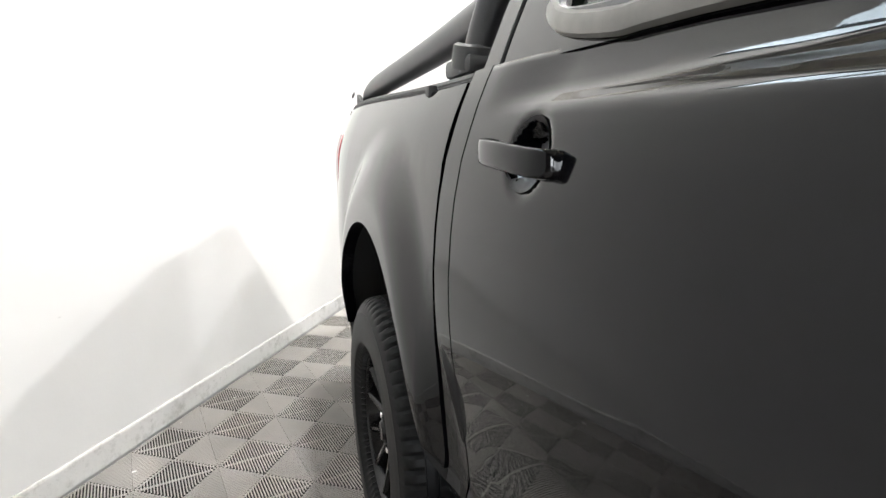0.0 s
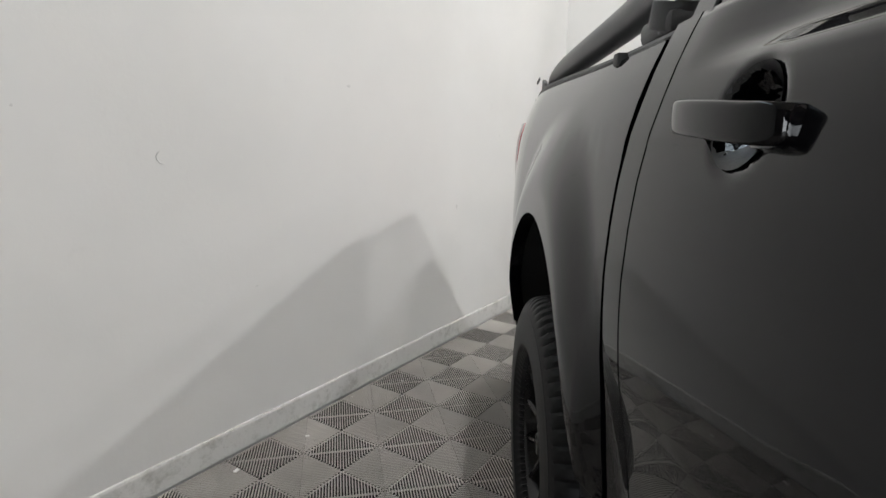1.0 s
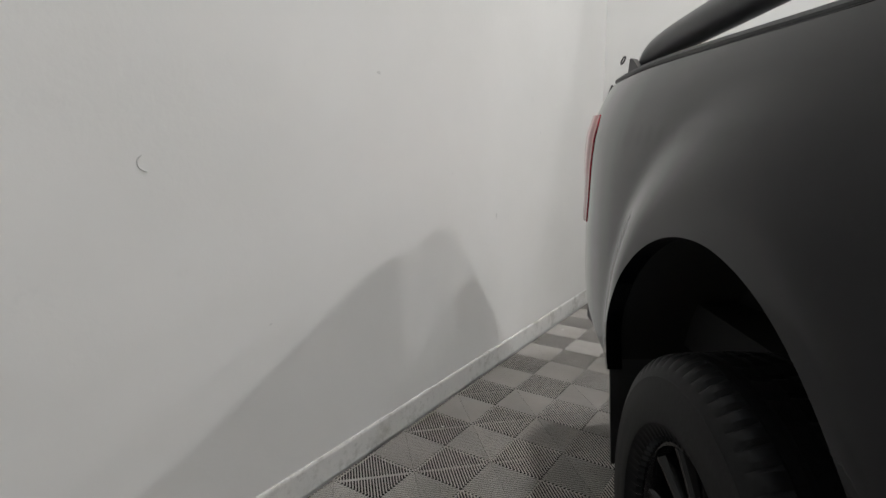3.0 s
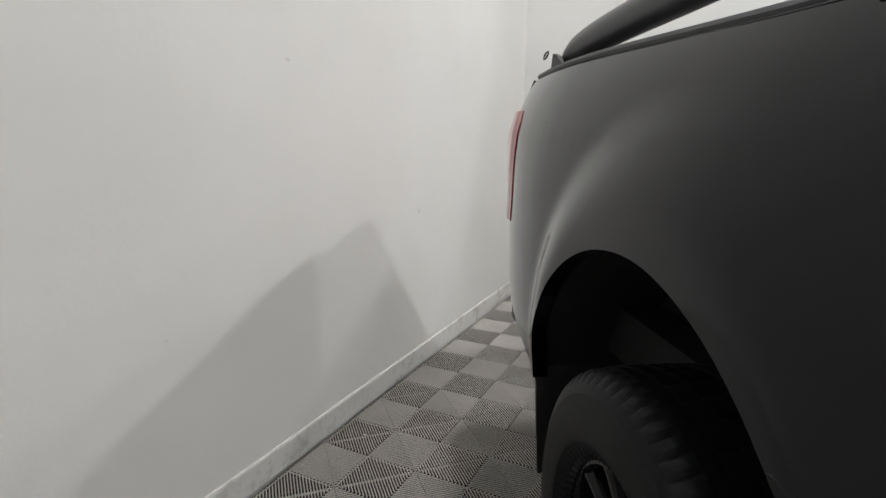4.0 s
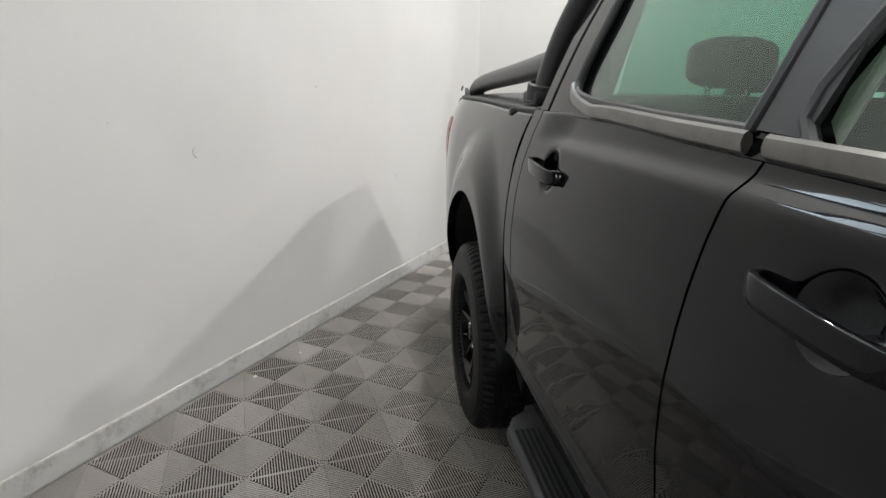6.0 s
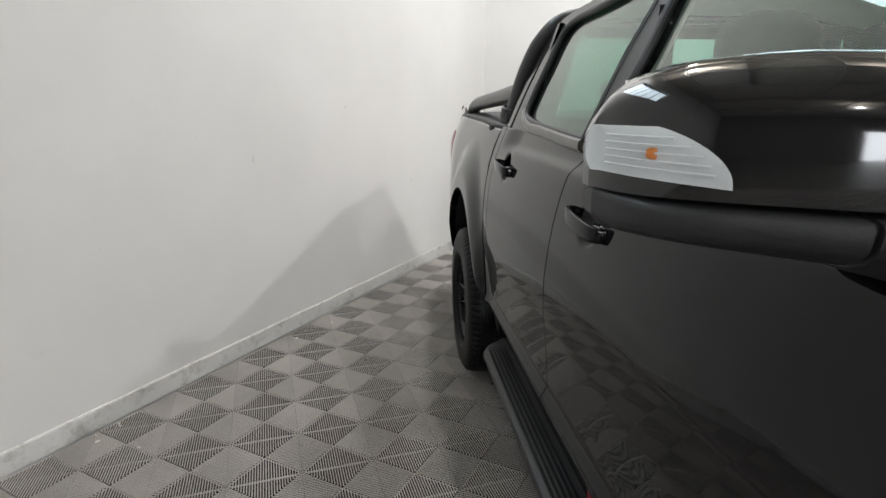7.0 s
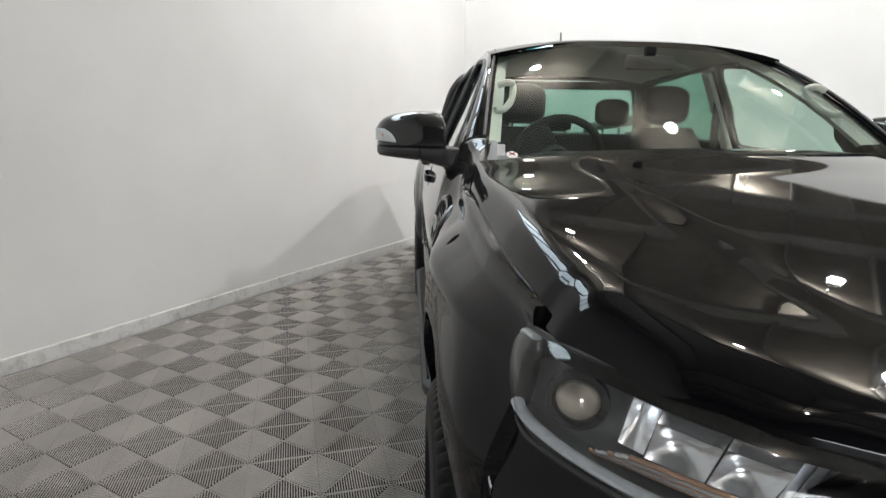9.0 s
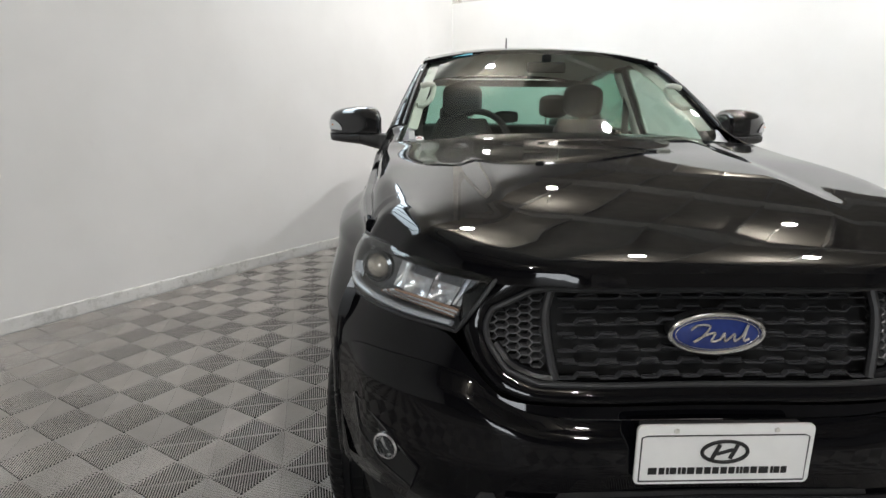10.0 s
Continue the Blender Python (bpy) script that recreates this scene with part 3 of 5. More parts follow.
# shut line of the rear door up the pillar
cut = smooth_path([(2.642, 1.319), (2.652, 1.39), (2.652, 1.50), (2.625, 1.61), (2.57, 1.69)], 5)
both("door_cut", tube([(-green_x(z) + inset(y) - 0.0004, y, z) for y, z in cut], 0.0032, 6, up=(1, 0, 0)), M_DARK)
# belt mouldings
def moulding(y0, y1, curl):
    pts = [(y, BELT(y) + 0.012) for y in np.linspace(y0, y1, 14)]
    if curl:
        pts += [(2.42, 1.342), (2.48, 1.360), (2.512, 1.382)]
    return tube([(-green_x(z) - 0.009, y, z) for y, z in smooth_path(pts, 3)], 0.016, 8, True, 0.55, up=(1, 0, 0))


for key, y0, y1 in (("front", 0.78, 1.745), ("rear", 1.785, 2.33)):
    geo = moulding(y0, y1, key == "rear")
    for sgn in (-1, 1):
        part("belt_moulding", geo if sgn < 0 else mirrored(geo), M_GREYTRIM, doors[key, sgn], "satin grey belt moulding")
# roof
roof = []
for y in np.linspace(1.20, 2.63, 24):
    zs = float(np.interp(y, [1.2, 1.28, 1.45, 1.75, 2.2, 2.5, 2.60, 2.63], [1.69, 1.715, 1.738, 1.742, 1.738, 1.730, 1.716, 1.70]))
    zc = float(np.interp(y, [1.2, 1.3, 1.5, 1.8, 2.2, 2.50, 2.63], [1.752, 1.775, 1.795, 1.805, 1.80, 1.782, 1.745]))
    xs = green_x(zs)
    roof.append([(s, y, zs + (zc - zs) * (1 - abs(s / xs) ** 2.6)) for s in np.linspace(-xs, xs, 33)])
part("roof", shell(roof, (0, 0, -1), 0.02), M_PAINT, truck)
ant = tube([(-0.03, 2.32, 1.78), (-0.03, 2.35, 1.90), (-0.03, 2.36, 1.975)], [0.009, 0.006, 0.004], 8)
part("aerial", ant, M_BLACK, truck)


# windscreen between base and top curves
def screen_edge(v, u):
    x0, x1 = 0.735, 0.592
    base = Vector((u * x0, 0.40 + 0.16 * abs(u) ** 2.2, 1.262 + 0.012 * abs(u)))
    top = Vector((u * x1, 1.19 + 0.10 * abs(u) ** 2.2, 1.754 - 0.046 * abs(u) ** 2.6))
    p = base.lerp(top, v)
    p.z += 0.035 * math.sin(math.pi * v)
    return p


scr = [[screen_edge(v, u) for v in np.linspace(0, 1, 14)] for u in np.linspace(-1, 1, 26)]
part("windscreen", grid(scr), M_SCREEN, truck, "green tinted windscreen").visible_shadow = False
# screen pillars: rounded from the door frame over to the edge of the screen
pil, strip = [], []
for v in np.linspace(0.15, 1, 24):
    inner = screen_edge(v, -1)
    y = float(np.interp(v, [0.15, 0.25, 0.6, 0.85, 1], [0.702, 0.748, 0.965, 1.13, 1.28]))
    z = float(np.interp(y, [0.70, 0.725, 0.80, 0.945, 1.1, 1.30], [1.352, 1.386, 1.445, 1.55, 1.640, 1.715]))
    outer = Vector(lift(y, z))
    pil.append([outer, (inner + outer) / 2, inner + Vector((-0.004, -0.004, 0.006)), inner + Vector((0.012, 0.004, 0.004))])
    low = Vector(lift(y + 0.019, z - 0.033)) + Vector((-0.003, 0, 0))
    bend, end = outer + Vector((-0.004, -0.006, 0.004)), pil[-1][2]
    row = [low + Vector((0.006, 0.002, -0.004))]
    for k in np.linspace(0, 1, 13):
        row.append(low * (1 - k) ** 2 + bend * (2 * k * (1 - k)) + end * k * k)
    strip.append(row + [pil[-1][3]])
both("screen_pillar", grid(strip, flip=True), M_PAINT, sharp=60)
# wing top: from the fender's side over a rounded ridge to the cowl, between the pillar's foot and the bonnet's corner
foot = strip[0]
wing = []
for t in np.linspace(0, 1, 16):
    y = 0.705 - 0.365 * t
    za = float(np.interp(y, [0.345, 0.395, 0.44, 0.50, 0.60, 0.672, 0.705], [1.2165, 1.2190, 1.2215, 1.229, 1.241, 1.250, 1.254]))
    low = Vector((-side_x(y, za) - 0.0025, y, za))
    low.x += (-0.8005 - low.x) * soft((t - 0.72) / 0.28)
    bend = foot[1].lerp(foot[7], 0.5) + Vector((-0.004, 0.006, 0.004))
    bend = bend.lerp(Vector((-0.793, 0.385, 1.284)), t) + Vector((0, 0, -0.010 * math.sin(math.pi * t)))
    end = foot[-2].lerp(Vector((-0.742, 0.428, 1.281)), t)
    row = [low * (1 - k) ** 2 + bend * (2 * k * (1 - k)) + end * k * k for k in np.linspace(0, 1, 21)]
    if t == 0:
        seat_ = [Vector(p) + Vector((0, -0.003, -0.001)) for p in spaced([low, *foot[1:-1]], 21)]
        row = seat_
    ease = 1 - soft(t / 0.4)
    wing.append([p.lerp(q + (low - wing[0][0] if wing else Vector()), ease) for p, q in zip(row, seat_)])
both("wing_top", shell(wing[::-1], (0.6, 0, -0.4), 0.006), M_PAINT, sharp=60)
joint = [p + Vector((-0.0012, -0.0016, 0.0012)) for p in foot[1:-1]]
both("panel_joint", tube(joint, 0.0028, 6, up=(0, 1, 0.5)), M_DARK)
edge_line = [row[-2] + Vector((-0.002, -0.003, 0.003)) for row in strip]
both("screen_seal", tube(edge_line, 0.0055, 8, up=(1, 0, 0)), M_BLACK)
# back light
part("rear_window", grid([[(u * 0.62, 2.60 - 0.14 * v, 1.34 + 0.32 * v) for v in (0, 1)] for u in (-1, 1)]), M_BACKLIGHT, truck, "green tinted rear window").visible_shadow = False
cabback = filled([(-0.78, 1.22), (0.78, 1.22), (0.64, 1.70), (-0.64, 1.70)], [[(-0.62, 1.36), (0.62, 1.36), (0.56, 1.65), (-0.56, 1.65)]], lambda x, z: (x, 2.675 - 0.2 * (z - 1.25), z), (0, -1, 0), 0.03)
part("cab_back", cabback, M_PAINT, truck)


# ---- bonnet ----
def bonnet_half(y):
    if -0.38 < y < 0.36:
        return shut_x(y) - 0.008
    return float(np.interp(y, [-0.80, -0.772, -0.745, -0.70, -0.62, -0.47, -0.37, 0.0, 0.33, 0.37, 0.5], [0.30, 0.42, 0.485, 0.572, 0.668, 0.762, 0.770, 0.791, 0.802, 0.800, 0.798]))


def eased(pts):
    """A smooth curve through a few knots, as a function."""
    t = smooth_path(pts, 10)
    return lambda y: float(np.interp(y, t[:, 0], t[:, 1]))


bonnet_mid = eased([(-0.80, 1.085), (-0.77, 1.104), (-0.7, 1.130), (-0.55, 1.170), (-0.3, 1.216), (0.0, 1.262), (0.3, 1.307), (0.5, 1.334)])
bonnet_side = eased([(-0.80, 1.076), (-0.70, 1.083), (-0.55, 1.094), (-0.3, 1.132), (0.0, 1.171), (0.3, 1.212), (0.5, 1.245)])


def bonnet_z(u, y, ye):
    zc, zs = bonnet_mid(y), bonnet_side(y)
    ze = float(np.interp(ye, [-0.80, -0.745, -0.70, -0.62, -0.47, -0.405, -0.375, 0.0, 0.33, 0.40], [1.072, 1.068, 1.075, 1.087, 1.090, 1.094, 1.124, 1.171, 1.214, 1.222]))
    a = abs(u)
    dome = 0.010 * soft((0.64 - a) / 0.10) * soft((y + 0.72) / 0.5)
    top = zc - 0.010 - (0.12 + 0.30 * soft((y + 0.1) / 0.5)) * a * a * (zc - zs)
    edge = 0.87 + 0.085 * soft((y + 0.1) / 0.45) - 0.06 * soft((-0.2 - y) / 0.25)
    return top + dome - (top - ze) * max(0.0, (a - edge) / (1 - edge)) ** (4 - 1.8 * soft((y + 0.1) / 0.45))


BONNET_U = [math.copysign(1 - (1 - abs(t)) ** 1.7, t) for t in np.linspace(-1, 1, 101)]
bon = []
for y in [-0.80 + 1.30 * (t / 75) ** 1.3 for t in range(76)]:
    row = []
    for u in BONNET_U:
        a = abs(u)
        back = soft((y - 0.1) / 0.4)
        yy = y - (0.045 * (1 - a * a) + 0.035 + 0.004 * soft((a - 0.93) / 0.07)) * back
        h = bonnet_half(y - 0.13 * back)
        row.append((u * h, yy, bonnet_z(u, y, y - 0.13 * back)))
    bon.append(row)
part("bonnet", shell(bon, (0, 0, -1), 0.03), M_PAINT, truck, "gloss black bonnet with raised centre", sharp=50)
tip = []
for y in np.linspace(-0.24, -0.445, 16):
    top = float(np.interp(y, [-0.445, -0.405, -0.378, -0.345, -0.24], [1.086, 1.090, 1.117, 1.118, 1.128]))
    tip.append([(-(0.7705 + 0.03 * (y + 0.38)), y, z) for z in np.linspace(1.05, top, 4)])
both("wing_tip", shell(tip, (1, 0, 0), 0.006), M_PAINT)
part("scuttle", grid([[(u * 0.74, 0.36 + 0.15 * u * u + d, 1.255 - 0.02 * (d > 0)) for d in (-0.02, 0.10)] for u in np.linspace(-1, 1, 12)]), M_BLACK, truck)


# ---- wheels ----
def tyre_geo():
    """A road tyre: smooth walls with a rim guard, ribs round the tread and thin cuts across its shoulders."""
    half = [(0.0, 0.389), (0.012, 0.389), (0.0125, 0.381), (0.020, 0.381), (0.0205, 0.3888), (0.05, 0.3882), (0.0505, 0.380), (0.059, 0.380), (0.0595, 0.3878), (0.078, 0.3868), (0.0785, 0.3835), (0.081, 0.3835), (0.0815, 0.3865), (0.096, 0.3845), (0.108, 0.380), (0.117, 0.3725), (0.124, 0.361), (0.1285, 0.350), (0.1315, 0.343), (0.1322, 0.3425), (0.1335, 0.325), (0.1355, 0.305), (0.1345, 0.285), (0.1365, 0.262), (0.1350, 0.256), (0.128, 0.248), (0.118, 0.232), (0.098, 0.222)]
    prof = [(-a, r) for a, r in reversed(half)] + half[1:]
    n, rings = 288, []
    for s in range(n):
        t = 2 * math.pi * s / n
        ring = []
        for a, r in prof:
            cut = 0.0
            if 0.0815 < abs(a) < 0.122 and (s + (2 if a > 0 else 0)) % 4 == 0:
                cut = 0.007
            elif abs(a) < 0.05 and r > 0.385 and (s + int(a * 60)) % 6 == 0:
                cut = 0.0035
            ring.append((a, (r - cut) * math.cos(t), (r - cut) * math.sin(t)))
        rings.append(ring)
    return grid(rings, closed_u=True)


def spoke_geo(k):
    """One twin spoke of the rim, its face towards -x."""
    out = []
    for s in (-1, 1):
        rows = []
        for r, w, x in ((0.045, 0.020, -0.072), (0.09, 0.019, -0.082), (0.14, 0.0175, -0.089), (0.185, 0.0175, -0.097), (0.212, 0.022, -0.103)):
            off = s * (0.018 + 0.040 * (r - 0.045) / 0.17)
            rows.append([(x + 0.05, off - w, r), (x + 0.012, off - w * 0.85, r), (x, off - w * 0.25, r), (x, off + w * 0.25, r), (x + 0.012, off + w * 0.85, r), (x + 0.05, off + w, r)])
        out.append(grid(rows))
    return moved(join(*out), Matrix.Rotation(2 * math.pi * k / 6, 4, "X"))


tyre_mesh = None


def wheel(x, y, turn=0.0, parent=truck):
    global tyre_mesh
    base = part("wheel", lathe([(-0.10, 0.224), (-0.107, 0.226), (-0.107, 0.214), (-0.098, 0.208), (-0.03, 0.203), (0.09, 0.205), (0.10, 0.224)], 56), M_RIM, parent, "gloss black alloy wheel with an all-terrain tyre")
    base.matrix_basis = pose(x, y, 0.389, turn * 1.0, 0, 0 if x < 0 else 180)
    if tyre_mesh is None:
        tyre_mesh = mesh_of("tyre", *tyre_geo(), M_RUBBER, 22)
    t = new("tyre", tyre_mesh)
    t.parent = base
    for k in range(6):
        part("spoke", spoke_geo(k), M_RIM, base, sharp=40)
    part("hub_cap", lathe([(-0.105, 0.0), (-0.104, 0.025), (-0.096, 0.033), (-0.08, 0.036), (-0.075, 0.06), (-0.06, 0.075), (-0.02, 0.08)], 28), M_RIM, base)
    for k in range(6):
        a = 2 * math.pi * (k + 0.5) / 6
        part("wheel_nut", lathe([(-0.093, 0.0), (-0.092, 0.008), (-0.088, 0.0105), (-0.06, 0.011)], 6), M_CHROME, base).matrix_basis = pose(0, 0.057 * math.sin(a), 0.057 * math.cos(a))
    part("brake_disc", lathe([(-0.01, 0.03), (-0.01, 0.165), (0.015, 0.165), (0.015, 0.03)], 40), M_BEZEL, base, "dull steel brake disc")
    return base


for wx in (-0.79, 0.79):
    for wy in (0.0, 3.22):
        wheel(wx, wy, 20 if wy else 47)
# axle, spring and damper glimpsed over the rear tyre
part("rear_axle", tube([(-0.66, 3.22, 0.39), (-0.14, 3.22, 0.39), (-0.09, 3.22, 0.39), (0.09, 3.22, 0.39), (0.14, 3.22, 0.39), (0.66, 3.22, 0.39)], [0.045, 0.045, 0.12, 0.12, 0.045, 0.045], 14), M_DARK, truck).matrix_basis = pose(0, 0, 0)
part("leaf_spring", tube(smooth_path([(-0.56, 2.55, 0.56), (-0.56, 3.22, 0.47), (-0.56, 3.95, 0.60)], 8), 0.035, 8, True, 0.5), M_BLACK, truck)
part("damper", tube([(-0.60, 3.36, 0.42), (-0.55, 3.05, 0.86)], 0.026, 10), M_BLACK, truck)
part("load_rail", box(-0.62, -0.5, 2.7, 4.3, 0.5, 0.62), M_BLACK, truck)
# mud flaps
geo = shell([[(x, 3.70 + 0.07 * math.sin((z - 0.3) * 3.2), z) for z in np.linspace(0.30, 0.80, 10)] for x in np.linspace(-0.888, -0.62, 6)], (0, 1, 0), 0.008)
both("mud_flap", geo, M_BLACK)
both("mud_flap", shell([[(x, 0.50 + 0.03 * math.sin((z - 0.3) * 3.2), z) for z in np.linspace(0.30, 0.60, 8)] for x in np.linspace(-0.90, -0.62, 6)], (0, 1, 0), 0.008), M_BLACK)

# ---- running boards ----
def running_board(sgn):
    prof = [(-0.775, 0.413), (-0.77, 0.433), (-0.80, 0.440), (-0.905, 0.440), (-0.922, 0.432), (-0.926, 0.413), (-0.916, 0.388), (-0.88, 0.373), (-0.79, 0.378)]
    ys = [0.62, 0.64, 0.68, 0.74, 2.46, 2.52, 2.56, 2.58]
    rows = []
    for y in ys:
        k = min(1.0, 0.35 + 0.65 * soft(min(y - 0.62, 2.58 - y) / 0.1))
        rows.append([(-0.79 + (x + 0.79) * k, y, 0.413 + (z - 0.413) * (0.5 + 0.5 * k)) for x, z in prof])
    v, f = grid(rows, closed_v=True)
    n = len(prof)
    f += [tuple(range(n - 1, -1, -1)), tuple(range(len(v) - n, len(v)))]
    base = part("running_board", (v, f) if sgn < 0 else mirrored((v, f)), M_BLACK, truck, "black ribbed running board")
    for i in range(5):
        x = -0.840 - 0.0155 * i
        rib = box(x - 0.0045, x + 0.0045, 0.76, 2.44, 0.437, 0.4455, 0.0015)
        part("tread_rib", rib if sgn < 0 else mirrored(rib), M_RUBBER, base)
    for y in (0.9, 1.6, 2.3):
        br = box(-0.82, -0.66, y - 0.03, y + 0.03, 0.385, 0.413)
        part("bracket", br if sgn < 0 else mirrored(br), M_BLACK, base)


running_board(-1)
running_board(1)

# ---- tonneau, sports bar ----
ton = []
for y in np.linspace(2.735, 4.28, 30):
    x = side_x(y, 1.32) - 0.03
    zz = 1.322 + 0.03 * soft((y - 2.76) / 1.2)
    ton.append([(s * x, y, zz + 0.016 * (1 - abs(s) ** 8) + 0.006 * math.sin(9 * y + 3 * s) * (1 - s * s)) for s in np.linspace(-1, 1, 31)])
tonneau = part("tonneau_cover", shell(ton, (0, 0, -1), 0.022), M_VINYL, truck, "black soft vinyl tonneau cover")
for sgn in (-1, 1):
    hem = [(sgn * (side_x(y, 1.32) - 0.022), y, 1.316 + 0.03 * soft((y - 2.76) / 1.2)) for y in np.linspace(2.74, 4.28, 30)]
    part("hem", tube(hem, 0.009, 8), M_VINYL, tonneau)


def loop_of(x, y, z, r=0.02, lean=0.0):
    pts = [(x + lean * math.sin(t) * r * 0.4 - 0.005, y + 0.7 * r * math.sin(t), z - r * (1 - math.cos(t))) for t in np.linspace(0.0, 2 * math.pi, 15)]
    return tube(pts, 0.0022, 6, False, up=(1, 0.2, 0))


part("rail_tab", box(-0.826, -0.806, 2.935, 2.962, 1.296, 1.318, 0.003), M_VINYL, tonneau)
part("bungee_loop", loop_of(-0.762, 4.09, 1.366, 0.016), M_VINYL, tonneau)
part("bungee_loop", tube([(-0.785 + 0.004 * math.sin(t), 4.118 + 0.017 * math.cos(t), 1.392 + 0.011 * math.sin(t)) for t in np.linspace(0, 6.2, 13)], 0.0025, 6, False, up=(1, 0.2, 0)), M_VINYL, tonneau)
part("corner_flap", filled([(3.99, 1.345), (4.10, 1.345), (4.085, 1.393), (4.05, 1.385)], [], lambda y, z: (-0.775, y, z), (1, 0, 0), 0.012), M_VINYL, tonneau)


def bar_side(sgn):
    x = sgn * 0.70
    hoop = tube(smooth_path([(sgn * 0.735, 2.90, 1.335), (sgn * 0.715, 2.875, 1.44), (sgn * 0.685, 2.83, 1.56), (sgn * 0.64, 2.77, 1.665), (sgn * 0.55, 2.72, 1.735), (sgn * 0.3, 2.70, 1.752), (0, 2.70, 1.755)], 6), 0.036, 16, up=(0, 1, 0))
    sail = tube(smooth_path([(sgn * 0.72, 4.06, 1.345), (sgn * 0.72, 4.03, 1.385), (sgn * 0.715, 3.94, 1.408), (sgn * 0.71, 3.75, 1.422), (sgn * 0.70, 3.3, 1.442), (sgn * 0.702, 2.86, 1.462)], 6), 0.040, 16, squash=1.0)
    base = part("sports_bar_side", hoop, M_SATIN, truck, "black tubular sports bar over the tub")
    part("sail_tube", sail, M_SATIN, base)
    part("foot", box(sgn * 0.72 - 0.05, sgn * 0.72 + 0.05, 2.85, 3.0, 1.335, 1.375, 0.012), M_BLACK, base)
    part("collar", lathe([(0.0, 0.040), (0.0, 0.049), (0.045, 0.047), (0.05, 0.038)], 18, "z"), M_VINYL, base).matrix_basis = pose(sgn * 0.735, 2.905, 1.350, 14, 0, 0)


bar_side(-1)
bar_side(1)

# ---- tail lamp, rear bumper ----
tl = []
for z in np.linspace(0.875, 1.238, 20):
    ye = float(np.interp(z, [0.62, 0.9, 1.15, 1.33], [4.33, 4.36, 4.355, 4.30]))
    y0 = float(np.interp(z, [0.875, 0.95, 1.1, 1.2, 1.238], [4.265, 4.24, 4.215, 4.21, 4.245]))
    row = [(-side_x(y, z) - 0.003 - 0.010 * soft((y - y0) / 0.06), y, z) for y in np.linspace(y0, ye, 9)]
    x = side_x(ye, z)
    row += [(-x - 0.013 + 0.1 * (1 - math.cos(t)), ye + 0.082 * math.sin(t), z) for t in np.linspace(0.15, math.pi / 2, 8)]
    tl.append(row)
both("tail_lamp", shell(tl, (1, 0, 0), 0.008), M_RED, label="red tail lamp lens")
bump = [[(x, 4.36 + 0.12 * (1 - abs(x / 0.80) ** 6), z) for z in (0.50, 0.55, 0.66, 0.70)] for x in np.linspace(-0.80, 0.80, 25)]
part("rear_bumper", shell(bump, (0, -1, 0), 0.2), M_BLACK, truck)

# ---- door handles ----
def handle(y, z, sgn, door):
    """A boxy pull grip across the cup that is pressed into the door, and the lock end in front of it."""
    x = side_x(y, z)
    path = smooth_path([(-x + 0.004, y + 0.100, z + 0.007), (-x - 0.013, y + 0.096, z + 0.007), (-x - 0.023, y + 0.07, z + 0.005), (-x - 0.027, y + 0.01, z + 0.001), (-x - 0.025, y - 0.05, z - 0.004), (-x - 0.017, y - 0.082, z - 0.006), (-x + 0.002, y - 0.089, z - 0.007)], 5)
    n, rows = len(path), []
    for i, p in enumerate(path):
        d = Vector(path[min(i + 1, n - 1)] - path[max(i - 1, 0)]).normalized()
        out = d.cross(Vector((0, 0, 1))).normalized()
        k = 0.90 + 0.10 * math.sin(math.pi * i / (n - 1))
        rows.append([Vector(p) + out * (0.007 * math.copysign(abs(math.cos(a)) ** 0.5, math.cos(a))) + Vector((0, 0, 0.0175 * k * math.copysign(abs(math.sin(a)) ** 0.5, math.sin(a)))) for a in np.linspace(0, 2 * math.pi, 25)[:-1]])
    gv, gf = grid(rows, closed_v=True)
    grip = gv, gf + [tuple(range(24)), tuple(range(len(gv) - 1, len(gv) - 25, -1))]
    lockp = moved(box(-0.010, 0.012, -0.017, 0.022, -0.0185, 0.0185, 0.007), pose(-x - 0.004, y - 0.064, z - 0.008))
    cyl = moved(lathe([(-0.002, 0.0), (-0.002, 0.006), (0.004, 0.0065)], 14), pose(-x - 0.014, y - 0.083, z - 0.008))
    parts_ = [("handle", grip, M_PAINT, "gloss black pull handle"), ("handle_base", lockp, M_GLOSSBLACK, "")]
    if y < 2 and sgn < 0:
        parts_.append(("lock_cylinder", cyl, M_STEEL, ""))
    # added matt black insert over the body-coloured bowl, standing in for its shade
    cy, cz = y - 0.005, z + 0.003
    bowl = [[(-side_x(cy + 0.058 * r * math.cos(t), cz + 0.053 * r * math.sin(t)) + 0.032 * (1 - soft((r - 0.35) / 0.65)) - 0.0012, cy + 0.058 * r * math.cos(t), cz + 0.053 * r * math.sin(t)) for r in (0.01, 0.2, 0.35, 0.45, 0.55, 0.65, 0.75, 0.85, 0.9)] for t in np.linspace(0, 2 * math.pi, 33)[:-1]]
    parts_.append(("cup_shade", grid(bowl, closed_u=True), M_BLACK, ""))
    for name, geo, mat, lab in parts_:
        part(name, geo if sgn < 0 else mirrored(geo), mat, door, lab)


for sgn in (-1, 1):
    handle(2.420, 1.182, sgn, doors["rear", sgn])
    handle(1.550, 1.154, sgn, doors["front", sgn])


